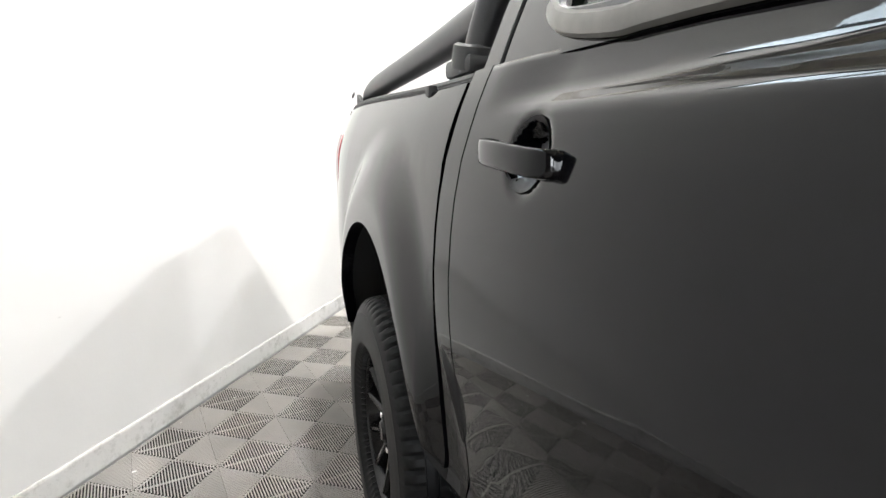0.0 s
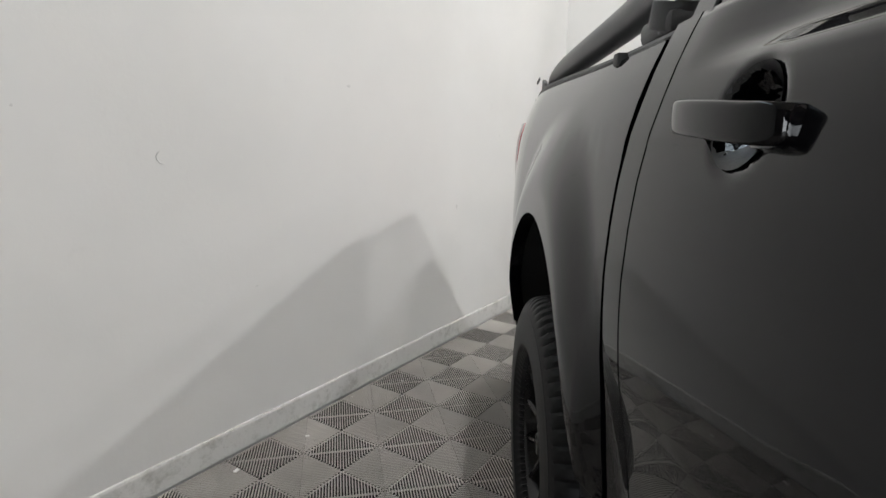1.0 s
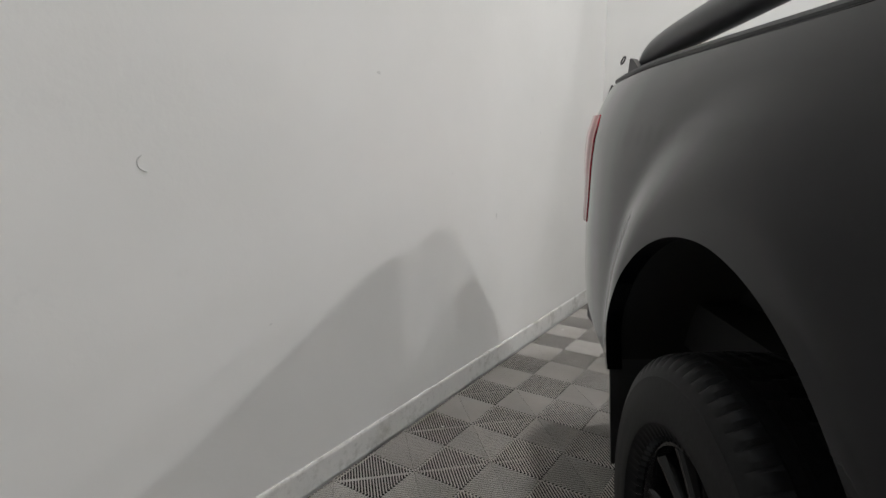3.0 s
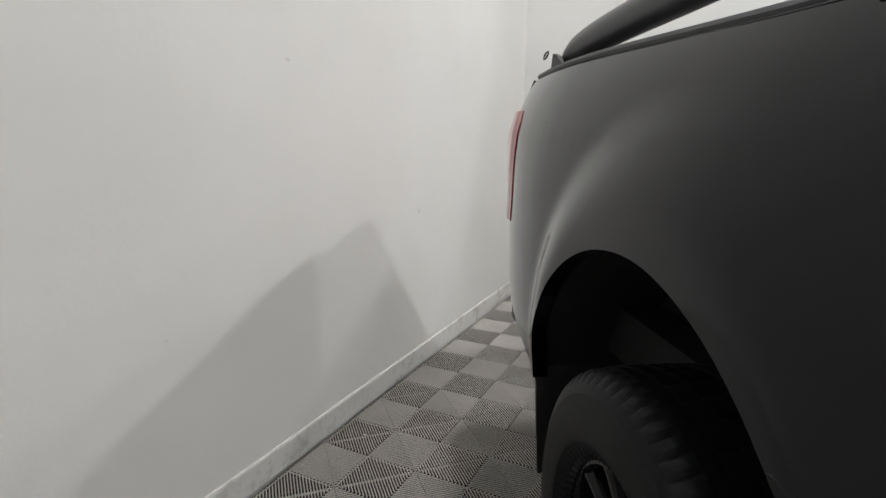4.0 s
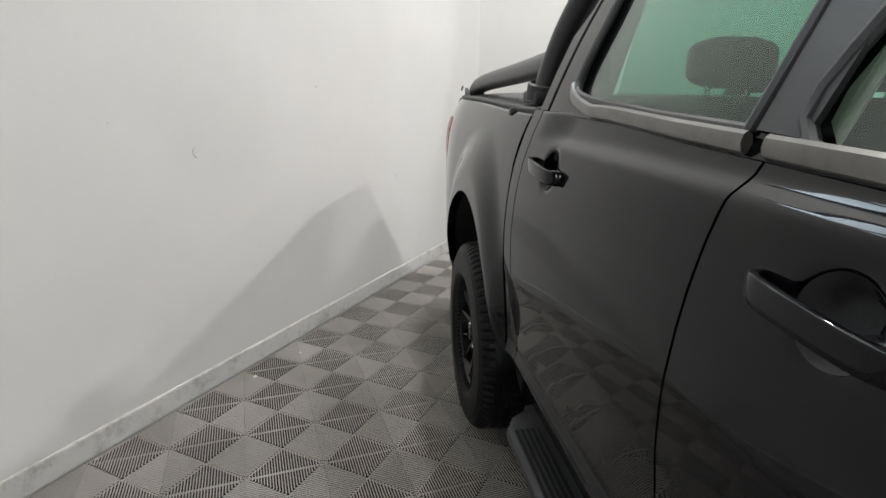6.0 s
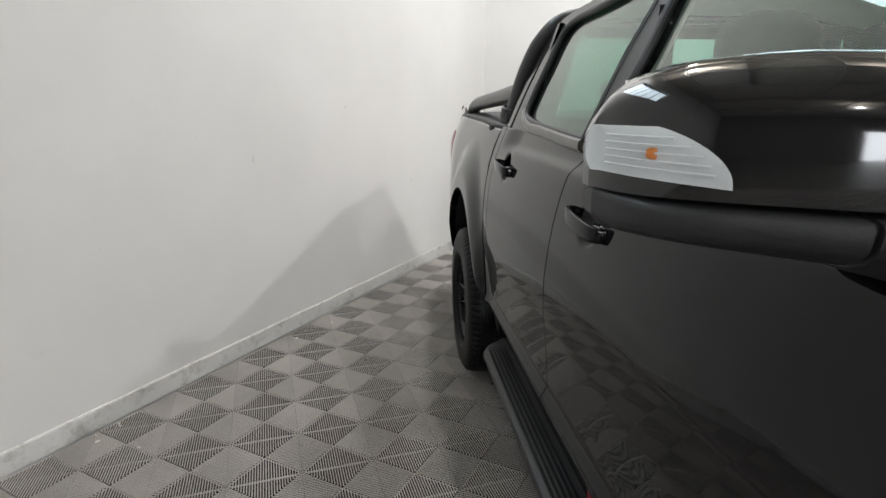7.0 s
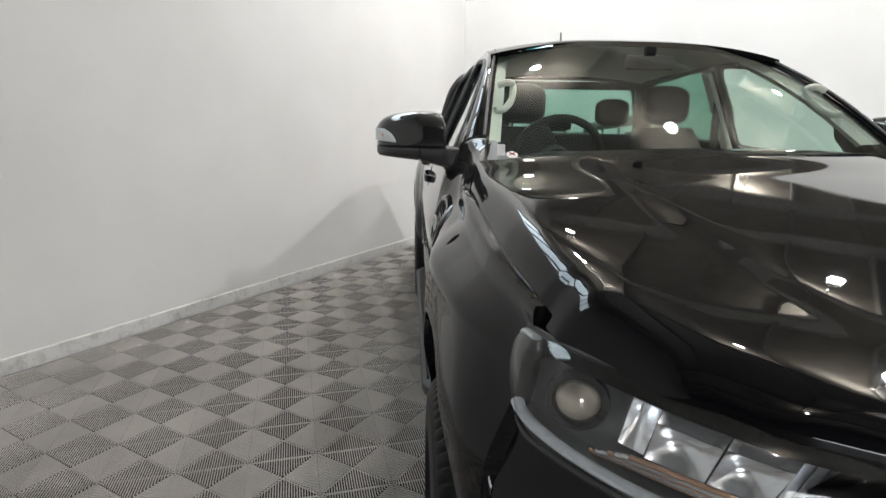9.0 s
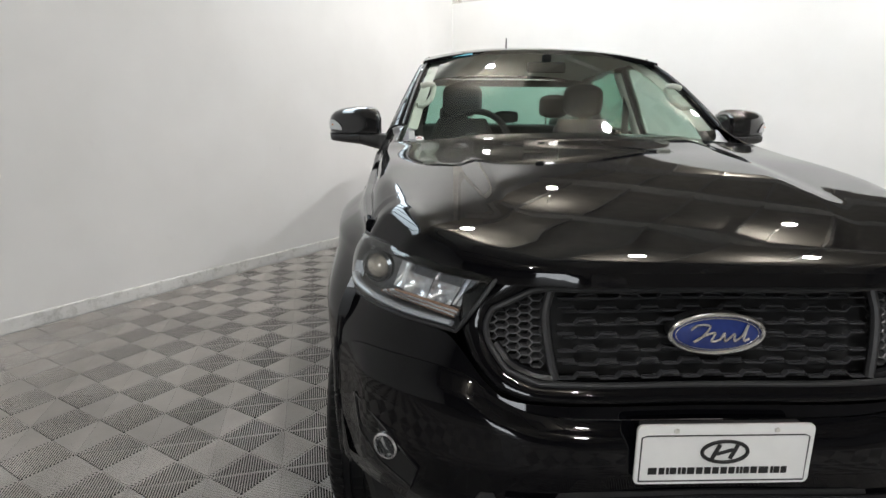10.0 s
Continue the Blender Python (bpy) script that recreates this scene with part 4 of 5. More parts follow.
# ---- mirrors ----
def mirror_row(x):
    """Front and back of the mirror at a distance from the middle of the car."""
    a = -x
    front = float(np.interp(a, [0.80, 0.84, 0.93, 1.02, 1.055, 1.078, 1.090, 1.095], [0.705, 0.766, 0.7945, 0.850, 0.878, 0.908, 0.94, 0.968]))
    back = float(np.interp(a, [0.80, 0.84, 1.0, 1.07, 1.095], [0.90, 0.945, 0.970, 0.985, 0.985]))
    return front, back


def cap_zs(x):
    a = -x
    top = float(np.interp(a, [0.838, 0.841, 0.848, 0.86, 0.88, 0.95, 1.02, 1.06, 1.08, 1.09, 1.095], [1.395, 1.413, 1.430, 1.441, 1.447, 1.448, 1.440, 1.426, 1.411, 1.396, 1.384]))
    return 1.322, top


def cap_front(x, z, off=0.0):
    front, back = mirror_row(x)
    lo, hi = cap_zs(x)
    zc, mid = lo + 0.35 * (hi - lo), back - 0.025
    s = (z - zc) / ((hi - zc) if z > zc else (zc - lo) * 2.6)
    return mid - (mid - front) * max(0.0, 1 - min(1.0, abs(s)) ** 2.9) ** (1 / 2.9) - off


def mirror(sgn):
    put = lambda name, geo, mat, parent, label="", sharp=45: part(name, geo if sgn < 0 else mirrored(geo), mat, parent, label, sharp)  # noqa: E731
    xs = [-0.838, -0.841, -0.848, -0.86, -0.88, -0.91, -0.94, -0.97, -1.0, -1.025, -1.045, -1.06, -1.072, -1.081, -1.088, -1.0925, -1.095]
    rows = []
    for x in xs:
        front, back = mirror_row(x)
        lo, hi = cap_zs(x)
        if x > -0.85:
            front += 0.03 * ((x + 0.85) / 0.012) ** 2
        row = [(x, back, z) for z in np.linspace(hi - 0.012, lo, 4)]
        for z in [lo + (hi - lo) * (0.5 - 0.5 * math.cos(math.pi * k / 18)) for k in range(19)]:
            y = cap_front(x, z)
            row.append((x, y if x <= -0.85 else y + 0.03 * ((x + 0.85) / 0.012) ** 2, z))
        rows.append(row)
    v, f = grid(rows, closed_v=True, flip=True)
    n = len(rows[0])
    f += [tuple(range(n)), tuple(range(len(v) - 1, len(v) - n - 1, -1))]
    cap = put("mirror_housing", (v, f), M_GLOSSBLACK, truck, "gloss black door mirror housing")

    def lower(x0, x1, m, shrink=0.0):
        rows = []
        for x in np.linspace(x0, x1, m):
            front, back = mirror_row(x)
            a = -x
            lo = float(np.interp(a, [0.80, 0.835, 0.936, 1.03, 1.07, 1.088, 1.095], [1.236, 1.241, 1.267, 1.276, 1.281, 1.285, 1.297]))
            zc, mid = 1.308, back - 0.03
            front, lo = front - 0.004 + shrink, lo + shrink
            ring = []
            for t in np.linspace(0, 2 * math.pi, 25)[:-1]:
                c, s = math.cos(t), math.sin(t)
                c, s = math.copysign(abs(c) ** 0.62, c), math.copysign(abs(s) ** 0.62, s)
                ring.append((x, mid + c * ((mid - front) if c < 0 else 0.03), zc + s * (0.0125 if s > 0 else zc - lo)))
            rows.append(ring)
        v, f = grid(rows, closed_v=True, flip=x1 < x0)
        return v, f + [tuple(range(24)), tuple(range(len(v) - 1, len(v) - 25, -1))]

    shell_ = put("mirror_shell", lower(-0.935, -1.094, 18), M_BLACK, cap, "matt black lower shell", 50)
    put("mirror_arm", lower(-0.800, -0.930, 10), M_BLACK, cap, "matt black mirror arm", 50)
    put("arm_joint", lower(-0.926, -0.939, 3, 0.006), M_DARK, cap)
    # indicator lens let into the outer end
    def lens_at(a, u, off):
        low = 1.333 + 0.007 * (a - 1.018) / 0.074
        z = low + (1.383 - low) * u
        return (-a - off * 0.4, cap_front(-a, z, off), z)

    def lens_start(u):
        return 1.018 + 0.046 * u ** 2.2

    def lens_net(off, trim=0.0):
        net = []
        for u in np.linspace(trim, 1 - trim, 15):
            row = [lens_at(a, u, off) for a in np.linspace(lens_start(u) + trim * 0.05, 1.092, 16)]
            z, ease = row[-1][2], 0.016 * abs(2 * u - 1) ** 3
            row += [(-1.096 - off * 0.6, 0.958 - ease * 0.5, z), (-1.097 - off * 0.5, 0.970 - ease, z)]
            net.append(row)
        return net

    put("indicator_reflector", grid(lens_net(0.004)), M_REFLECT, cap)
    put("indicator_lens", grid(lens_net(0.0085, 0.01)), M_LENS, cap, "clear ribbed indicator lens")
    for u in (0.2, 0.35, 0.5, 0.65, 0.8):
        put("lens_rib", tube([lens_at(a, u, 0.0058) for a in np.linspace(lens_start(u) + 0.010, 1.090, 9)], 0.0012, 5), M_REFLECT, cap)
    part("indicator_bulb", lathe([(-0.004, 0.0), (-0.003, 0.005), (0.004, 0.0055)], 12, "y"), M_AMBER, cap).matrix_basis = pose(sgn * 1.068, cap_front(-1.068, 1.360) - 0.0055, 1.360)
    put("mirror_glass", box(-1.06, -0.86, 0.972, 0.978, 1.335, 1.425, 0.0015), M_SILVER, cap)
    sail = filled([(0.70, 1.262), (0.93, 1.272), (0.985, 1.36), (0.965, 1.44), (0.86, 1.40), (0.74, 1.335)], [], lambda y, z: (-green_x(z) - 0.006, y, z), (1, 0, 0), 0.02)
    put("mirror_sail", sail, M_BLACK, cap)


mirror(-1)
mirror(1)


# ---- fender vent ----
def on(y, z, off):
    return (-(side_x(y, z) + off), y, z)


def vent(sgn):
    side = (lambda geo: geo) if sgn < 0 else mirrored
    cy, cz, n = 0.570, 1.082, 64
    rim = [(0.641, 1.166), (0.606, 1.172), (0.566, 1.168), (0.500, 1.145), (0.486, 1.132), (0.471, 1.094), (0.476, 1.084), (0.512, 1.048), (0.556, 1.003), (0.572, 0.997), (0.640, 0.998), (0.672, 1.006), (0.676, 1.016), (0.664, 1.07), (0.655, 1.12)]
    rim = [tuple(p) for p in spaced([*rim, rim[0]], n + 1)[:-1]]

    def ring(k, off):
        return [on(cy + (y - cy) * k, cz + (z - cz) * k, off) for y, z in rim]

    geo = grid([ring(1.02, -0.001), ring(1.0, 0.003), ring(0.97, 0.0065), ring(0.93, 0.0095), ring(0.88, 0.0112), ring(0.83, 0.0110), ring(0.79, 0.009), ring(0.765, 0.0055), ring(0.755, 0.002)], closed_v=True)
    floor_ = (ring(0.76, 0.003) + [on(cy, cz, 0.003)], [(i, (i + 1) % n, n) for i in range(n)])
    body = part("side_vent", side(geo), M_GLOSSBLACK, truck, "gloss black fender vent with a pale badge", sharp=60)
    part("vent_floor", side(floor_), M_FRAME, body)
    # a broad blade across the vent carries the badge
    blade = grid([[on(y, 1.0805 - 0.15 * (0.638 - y) + d, off) for d, off in ((-0.024, 0.002), (-0.022, 0.009), (-0.018, 0.0105), (0.016, 0.0125), (0.020, 0.012), (0.023, 0.002))] for y in np.linspace(0.530, 0.658, 12)])
    part("blade", side(blade), M_GLOSSBLACK, body)
    for i in range(5):
        for j in range(2):
            for z0 in (1.141, 1.036):
                y1, z1 = 0.632 - 0.024 * i - 0.012 * j, z0 - 0.013 * j - 0.0045 * i
                if z0 > 1.1 or i < 3:
                    hexa = [on(y1 + 0.0095 * math.cos(t), z1 + 0.0075 * math.sin(t), 0.005) for t in np.linspace(0, 2 * math.pi, 7)]
                    part("honeycomb", side(tube(hexa, 0.0022, 5, False, up=(1, 0, 0))), M_FRAME, body)

    def at(y, u, off):
        low, high = 1.066 - 0.17 * (0.638 - y), 1.099 - 0.12 * (0.638 - y)
        return on(y, low + (high - low) * u, off)

    plate = grid([[at(y, u, 0.0125) for u in (0.0, 1.0)] for y in np.linspace(0.638, 0.560, 8)])
    pl = part("vent_badge", side(plate), M_PLATE, body, "pale badge plate with dark marks")
    spots = [(yy - 0.0055, yy + 0.0055, u - 0.095, u + 0.095) for yy in (0.626, 0.606) for u in (0.22, 0.5, 0.78)]
    spots += [(0.567, 0.590, u - 0.045, u + 0.045) for u in (0.2, 0.4, 0.6, 0.8)]
    for y0, y1, u0, u1 in spots:
        part("badge_mark", side(grid([[at(y, u, 0.0138) for u in (u0, u1)] for y in (y1, y0)])), M_INK, pl)


vent(-1)
vent(1)

# ---- front end ----
def nose_y(x, z):
    yf = float(np.interp(z, [0.38, 0.5, 0.65, 0.75, 0.85, 0.95, 1.06], [-0.775, -0.82, -0.845, -0.832, -0.805, -0.78, -0.756]))
    return yf + 0.030 * (1 - soft(abs(x) / 0.6)) + 0.37 * min(1.0, abs(x) / (0.82 + 0.036 * soft((0.93 - z) / 0.12))) ** 3.9


def on_nose(x, z, off=0.0):
    return (x, nose_y(x, z) - off, z)


def head_lamp(sgn):
    top = [(-0.785, -0.345, 1.076), (-0.765, -0.46, 1.086), (-0.66, -0.615, 1.08), (-0.56, -0.70, 1.069), (-0.465, -0.748, 1.058)]
    bot = [(-0.808, -0.42, 0.955), (-0.796, -0.50, 0.946), (-0.71, -0.62, 0.938), (-0.635, -0.675, 0.93), (-0.555, -0.722, 0.922)]
    left = [bot[0], (-0.812, -0.385, 1.0), (-0.805, -0.355, 1.045), top[0]]
    right = [bot[-1], (-0.53, -0.748, 0.965), (-0.50, -0.755, 1.01), top[-1]]
    net = coons(smooth_path(bot, 6), smooth_path(top, 6), smooth_path(left, 5), smooth_path(right, 5), 30, 14)
    mid = net.mean((0, 1))
    lens_net = net.copy()
    u, v = np.linspace(0, 1, 30)[:, None], np.linspace(0, 1, 14)[None]
    bulge = np.sin(np.pi * u) ** 0.5 * np.sin(np.pi * v) ** 0.5
    lens_net[:, :, 0] -= 0.012 * bulge
    lens_net[:, :, 1] -= 0.014 * bulge
    flipx = (lambda q: q) if sgn < 0 else mirrored
    inward = Vector((0.45, 0.89, 0.0))
    back = net + np.array(inward) * 0.075
    back[:, :, 2] = mid[2] + (back[:, :, 2] - mid[2]) * 0.94
    body = part("headlamp", flipx(join(grid(back), grid([net[:, 0], back[:, 0]]), grid([back[:, -1], net[:, -1]]), grid([back[0], net[0]]), grid([net[-1], back[-1]]))), M_LAMPBOWL, truck, "clear lens headlamp with dark bezel")
    lensob = part("headlamp_lens", flipx(shell(lens_net, inward, 0.006)), M_LENS, body, "clear polycarbonate lens")
    lensob.visible_shadow = False

    def spot(a, b, depth):
        """A place in the lamp: a along from the outer end, b up, depth behind the lens."""
        i, j = a * 29, b * 13
        i1, j1, k = min(29, int(i) + 1), min(13, int(j) + 1), i % 1
        low, high = (net[int(i)][c] * (1 - k) + net[i1][c] * k for c in (int(j), j1))
        p = low * (1 - j % 1) + high * (j % 1)
        return Vector(p) + inward * depth

    # light guide along the outer and lower edge
    guide = [spot(0.16, 0.93, 0.012), spot(0.07, 0.9, 0.012), spot(0.045, 0.6, 0.012), spot(0.06, 0.3, 0.012), spot(0.14, 0.14, 0.012), spot(0.35, 0.09, 0.012), spot(0.65, 0.085, 0.012), spot(0.95, 0.09, 0.012)]
    part("light_guide", flipx(tube(smooth_path(guide, 5), 0.0110, 10, True, 0.5)), M_WHITE, body, "milky light guide along the edge")
    # projector
    c = spot(0.36, 0.55, 0.035)
    turn = Vector((-0.45, -0.89, 0)).to_track_quat("X", "Z").to_matrix().to_4x4()
    ring = moved(lathe([(0.0, 0.044), (0.012, 0.043), (0.016, 0.034), (0.0, 0.033)], 28), Matrix.Translation(c) @ turn)
    part("projector_ring", flipx(ring), M_GLOSSBLACK, body)
    bowl = moved(lathe([(0.028 * math.cos(t), 0.033 * math.sin(t)) for t in np.linspace(0, math.pi / 2, 10)], 28), Matrix.Translation(c) @ turn)
    part("projector_lens", flipx(bowl), simple_lens, body, "glass projector lens")
    # main beam reflector: stepped bright facets
    fields = [(0.50, 0.575, 0.32, 0.92), (0.58, 0.73, 0.62, 0.94), (0.58, 0.73, 0.30, 0.615), (0.735, 0.87, 0.62, 0.94), (0.735, 0.87, 0.30, 0.615)]
    fields += [(0.875 + 0.024 * k, 0.895 + 0.024 * k, 0.32, 0.92) for k in range(5)]
    for a0, a1, b0, b1 in fields:
        p = [spot(a0, b0, 0.045), spot(a1, b0, 0.045), spot(a1, b1, 0.045), spot(a0, b1, 0.045)]
        cen = sum(p, Vector()) / 4 + inward * 0.028
        pan = []
        for s in np.linspace(0, 1, 9):
            row = []
            for w in np.linspace(0, 1, 9):
                q = p[0].lerp(p[1], s).lerp(p[3].lerp(p[2], s), w)
                k = (1 - (2 * s - 1) ** 2) * (1 - (2 * w - 1) ** 2)
                row.append(q.lerp(q + inward * 0.022, k))
            pan.append(row)
        part("reflector", flipx(grid(pan)), M_FACET, body, "bright reflector bowl")
    # ribbed indicator field
    for i in range(7):
        b = 0.17 + 0.022 * i
        p = [spot(0.42 + 0.02 * i, b, 0.03), spot(0.93, b, 0.03)]
        part("indicator_rib", flipx(tube(p, 0.0035, 6)), M_FACET if i % 3 else M_AMBERDIM, body)
    # trim round the lamp
    loop = [*smooth_path(bot, 6), *smooth_path(right, 5)[1:], *smooth_path(top, 6)[::-1][1:], *smooth_path(left, 5)[::-1][1:-1]]
    loop.append(loop[0])
    part("lamp_gasket", flipx(tube([Vector(p) + inward * 0.003 for p in loop], 0.005, 6, False, up=(0.4, 0.8, 0.3))), M_BLACK, body)


n_ = Nodes("projector_glass")
n_.set(Base_Color=(0.22, 0.2, 0.17), Roughness=0.04, Coat_Weight=1.0, Metallic=0.35)
n_.set(Base_Color=n_.ramp(n_.noise(18, 2), [(0.35, (0.05, 0.045, 0.04)), (0.65, (0.45, 0.40, 0.33))]))
simple_lens = n_.mat
M_AMBERDIM = simple("dim_amber_reflector", (0.42, 0.26, 0.18), 0.25, 0.6, bump=0.0)
head_lamp(-1)
head_lamp(1)


def half_loop(pts):
    """A whole outline from its left half, given from the top middle to the bottom middle."""
    return [*[(-x, z) for x, z in pts], *[(x, z) for x, z in reversed(pts) if x > 1e-6]]


outer = half_loop([(0.0, 1.074), (0.2, 1.074), (0.42, 1.072), (0.465, 1.062), (0.536, 1.001), (0.547, 0.945), (0.522, 0.873), (0.476, 0.816), (0.41, 0.794), (0.2, 0.788), (0.0, 0.787)])
inner = half_loop([(0.0, 1.024), (0.2, 1.024), (0.36, 1.028), (0.395, 1.022), (0.478, 0.978), (0.492, 0.942), (0.484, 0.905), (0.45, 0.857), (0.385, 0.832), (0.2, 0.827), (0.0, 0.826)])
lo_, li_ = spaced([*outer, outer[0]], 121)[:-1], spaced([*inner, inner[0]], 121)[:-1]
frame_rows = []
for k, off in ((0.0, -0.004), (0.04, 0.010), (0.16, 0.019), (0.35, 0.022), (0.65, 0.020), (0.85, 0.014), (0.97, 0.004), (1.0, -0.045)):
    frame_rows.append([on_nose(*(a * (1 - k) + b * k), off) for a, b in zip(lo_, li_)])
grille = part("grille", grid(frame_rows, closed_v=True), M_PAINT, truck, "gloss black grille with honeycomb ends", sharp=50)
rim = [Vector(on_nose(x, z, 0.010)) for x, z in li_]
part("grille_rim", tube([*rim, rim[0]], 0.007, 8, False, up=(0, 1, 0)), M_BLACK, grille)
part("grille_back", filled(outer, [], lambda x, z: on_nose(x * 0.98, z, -0.055), (0, 1, 0), 0.01), M_DARK, grille)


def cell(x, z, r, off):
    """One flattened hexagon of the mesh, with thin walls that run back into the dark."""
    pts = [(x + r * math.cos(t), z + 0.62 * r * math.sin(t)) for t in (radians(60 * k) for k in range(6))]
    k = 0.87
    a = [on_nose(px, pz, off) for px, pz in pts]
    b = [on_nose(x + (px - x) * k, z + (pz - z) * k, off + 0.0015) for px, pz in pts]
    c = [on_nose(x + (px - x) * k, z + (pz - z) * k, off - 0.022) for px, pz in pts]
    return grid([a, b, c], closed_v=True, flip=True)


cell_mat = simple("grey_edged_mesh_plastic", (0.10, 0.10, 0.103), 0.25, grain=90, bump=0.05)
CELL_DX, CELL_DZ = 0.0246, 0.01762
for sgn in (-1, 1):
    for i in range(7):
        for j in range(14):
            x, z = 0.381 + CELL_DX * i, 0.846 + CELL_DZ * j + (CELL_DZ / 2 if i % 2 else 0.0)
            inside = z < float(np.interp(x, [0.34, 0.40, 0.46, 0.50], [1.020, 1.010, 0.976, 0.945])) - 0.006 and z > float(np.interp(x, [0.34, 0.40, 0.455, 0.50], [0.848, 0.852, 0.886, 0.925])) + 0.004
            if inside:
                g_ = cell(-x, z, 0.0164, -0.010)
                part("honeycomb_cell", g_ if sgn < 0 else mirrored(g_), cell_mat, grille)
    post = [on_nose(sgn * x, z, 0.0) for x, z in ((0.352, 1.024), (0.364, 0.97), (0.358, 0.90), (0.344, 0.836))]
    part("grille_divider", tube(smooth_path(post, 4), 0.010, 8, True, up=(0, 1, 0)), M_BLACK, grille)
    lip_ = [on_nose(sgn * x, z, -0.004) for x, z in ((0.350, 0.838), (0.392, 0.844), (0.440, 0.864), (0.472, 0.902))]
    part("honeycomb_lip", tube(smooth_path(lip_, 4), 0.013, 8, True, up=(0, 1, 0)), M_FRAME, grille)
# stepped bars across the grille, each row shifted by half a step
for row in range(7):
    z, pts, x, high = 0.842 + 0.0278 * row, [], -0.338, row % 2
    while x < 0.338:
        pts += [(x, z + (0.0045 if high else -0.0045)), (min(0.338, x + 0.036), z + (0.0045 if high else -0.0045))]
        x += 0.046
        high = 1 - high
    bar_ = [[on_nose(px, pz + h, d) for d, h in ((-0.014, 0.002), (-0.003, 0.0024), (0.001, 0.0010), (0.001, -0.0012), (-0.003, -0.0024), (-0.014, -0.003))] for px, pz in pts if not (abs(px) < 0.095 and abs(pz - 0.936) < 0.035)]
    part("grille_bar", grid(bar_, flip=True), M_BAR, grille)
    part("grille_slat", tube([on_nose(x, z - 0.0135, -0.03) for x in np.linspace(-0.32, 0.32, 9)], 0.004, 6), M_BLACK, grille)
for k in range(6):
    x = -0.25 + 0.1 * k
    part("raised_mark", box(x - 0.024, x + 0.024, nose_y(x, 1.05) - 0.0265, nose_y(x, 1.05) - 0.017, 1.040, 1.058, 0.0012), M_GLOSSBLACK, grille)

# oval badge
def oval(rx, rz, y0, bow, n=40):
    c = (0.0, y0 - bow, 0.936)
    rings = [[(rx * k * math.cos(t), y0 - bow * (1 - k * k), 0.936 + rz * k * math.sin(t)) for k in (0.001, 0.35, 0.7, 0.9, 1.0)] for t in np.linspace(0, 2 * math.pi, n + 1)[:-1]]
    return grid(rings, closed_u=True)


BADGE_Y = nose_y(0.0, 0.936) - 0.024
badge = part("badge", tube([(0.101 * math.cos(t), BADGE_Y, 0.936 + 0.043 * math.sin(t)) for t in np.linspace(0, 2 * math.pi, 49)], 0.0062, 10, False, up=(0, 1, 0)), M_CHROME, grille, "oval badge with a bright rim")
part("badge_face", oval(0.099, 0.041, BADGE_Y + 0.001, 0.008), M_BLUE, badge, "blue oval badge face")
part("inner_rim", tube([(0.090 * math.cos(t), BADGE_Y - 0.0035, 0.936 + 0.035 * math.sin(t)) for t in np.linspace(0, 2 * math.pi, 49)], 0.0012, 6, False, up=(0, 1, 0)), M_CHROME, badge)
part("badge_body", lathe([(0.0, 0.0), (0.002, 0.9), (0.04, 0.92)], 32, "y"), M_BLACK, badge).matrix_basis = Matrix.LocRotScale((0, BADGE_Y, 0.936), None, (0.105, 1.0, 0.046))
flow = smooth_path([(-0.060, 0.946), (-0.046, 0.957), (-0.020, 0.955), (-0.036, 0.930), (-0.052, 0.920), (-0.030, 0.934), (-0.008, 0.940), (-0.014, 0.922), (0.004, 0.926), (0.012, 0.940), (0.016, 0.922), (0.034, 0.938), (0.036, 0.922), (0.052, 0.934), (0.062, 0.958), (0.056, 0.924), (0.068, 0.926)], 6)
part("badge_mark", tube([(x, BADGE_Y - 0.0095 + 0.4 * x * x, z) for x, z in flow], 0.0028, 6, True, 0.6, up=(0, 1, 0)), M_CHROME, badge, "flowing bright stroke")

# bumper: painted upper skin, proud corners, fog lamp pockets
lip = [(0.862, 0.70), (0.856, 0.775), (0.80, 0.822), (0.70, 0.838), (0.60, 0.842), (0.53, 0.832), (0.47, 0.795), (0.40, 0.768), (0.30, 0.757), (0.15, 0.752), (0.0, 0.750)]
under = [(0.812, 0.935), (0.74, 0.928), (0.66, 0.918), (0.58, 0.912), (0.55, 0.89), (0.525, 0.862), (0.48, 0.812), (0.42, 0.786), (0.2, 0.779), (0.0, 0.778)]


def nose_net(bottom, top, left, right, nu, nv, off):
    net = coons(bottom, top, left, right, nu, nv)
    return [[on_nose(-p[0], p[1], off(p[0], p[1])) for p in row] for row in net]


upper = nose_net(smooth_path(lip[1:], 4), smooth_path(under, 4), [lip[1], (0.840, 0.86), under[0]], [lip[-1], under[-1]], 48, 8, lambda x, z: 0.0)
both("nose_panel", grid(upper), M_PAINT)
low = [(0.862, 0.46), (0.80, 0.45), (0.6, 0.47), (0.3, 0.50), (0.0, 0.505)]


def proud(x, z):
    zl = float(np.interp(x, [p[0] for p in reversed(lip[2:])], [p[1] for p in reversed(lip[2:])]))
    return 0.004 + (0.022 * soft((zl - z) / 0.05) - 0.022 * soft((0.56 - z) / 0.1)) * (1 - soft((abs(x) - 0.775) / 0.045))


lower = nose_net(smooth_path(low, 8), smooth_path(lip, 4), [low[0], lip[0]], [low[-1], lip[-1]], 52, 22, proud)
bumper = both("front_bumper", grid(lower), M_PAINT, label="gloss black front bumper")
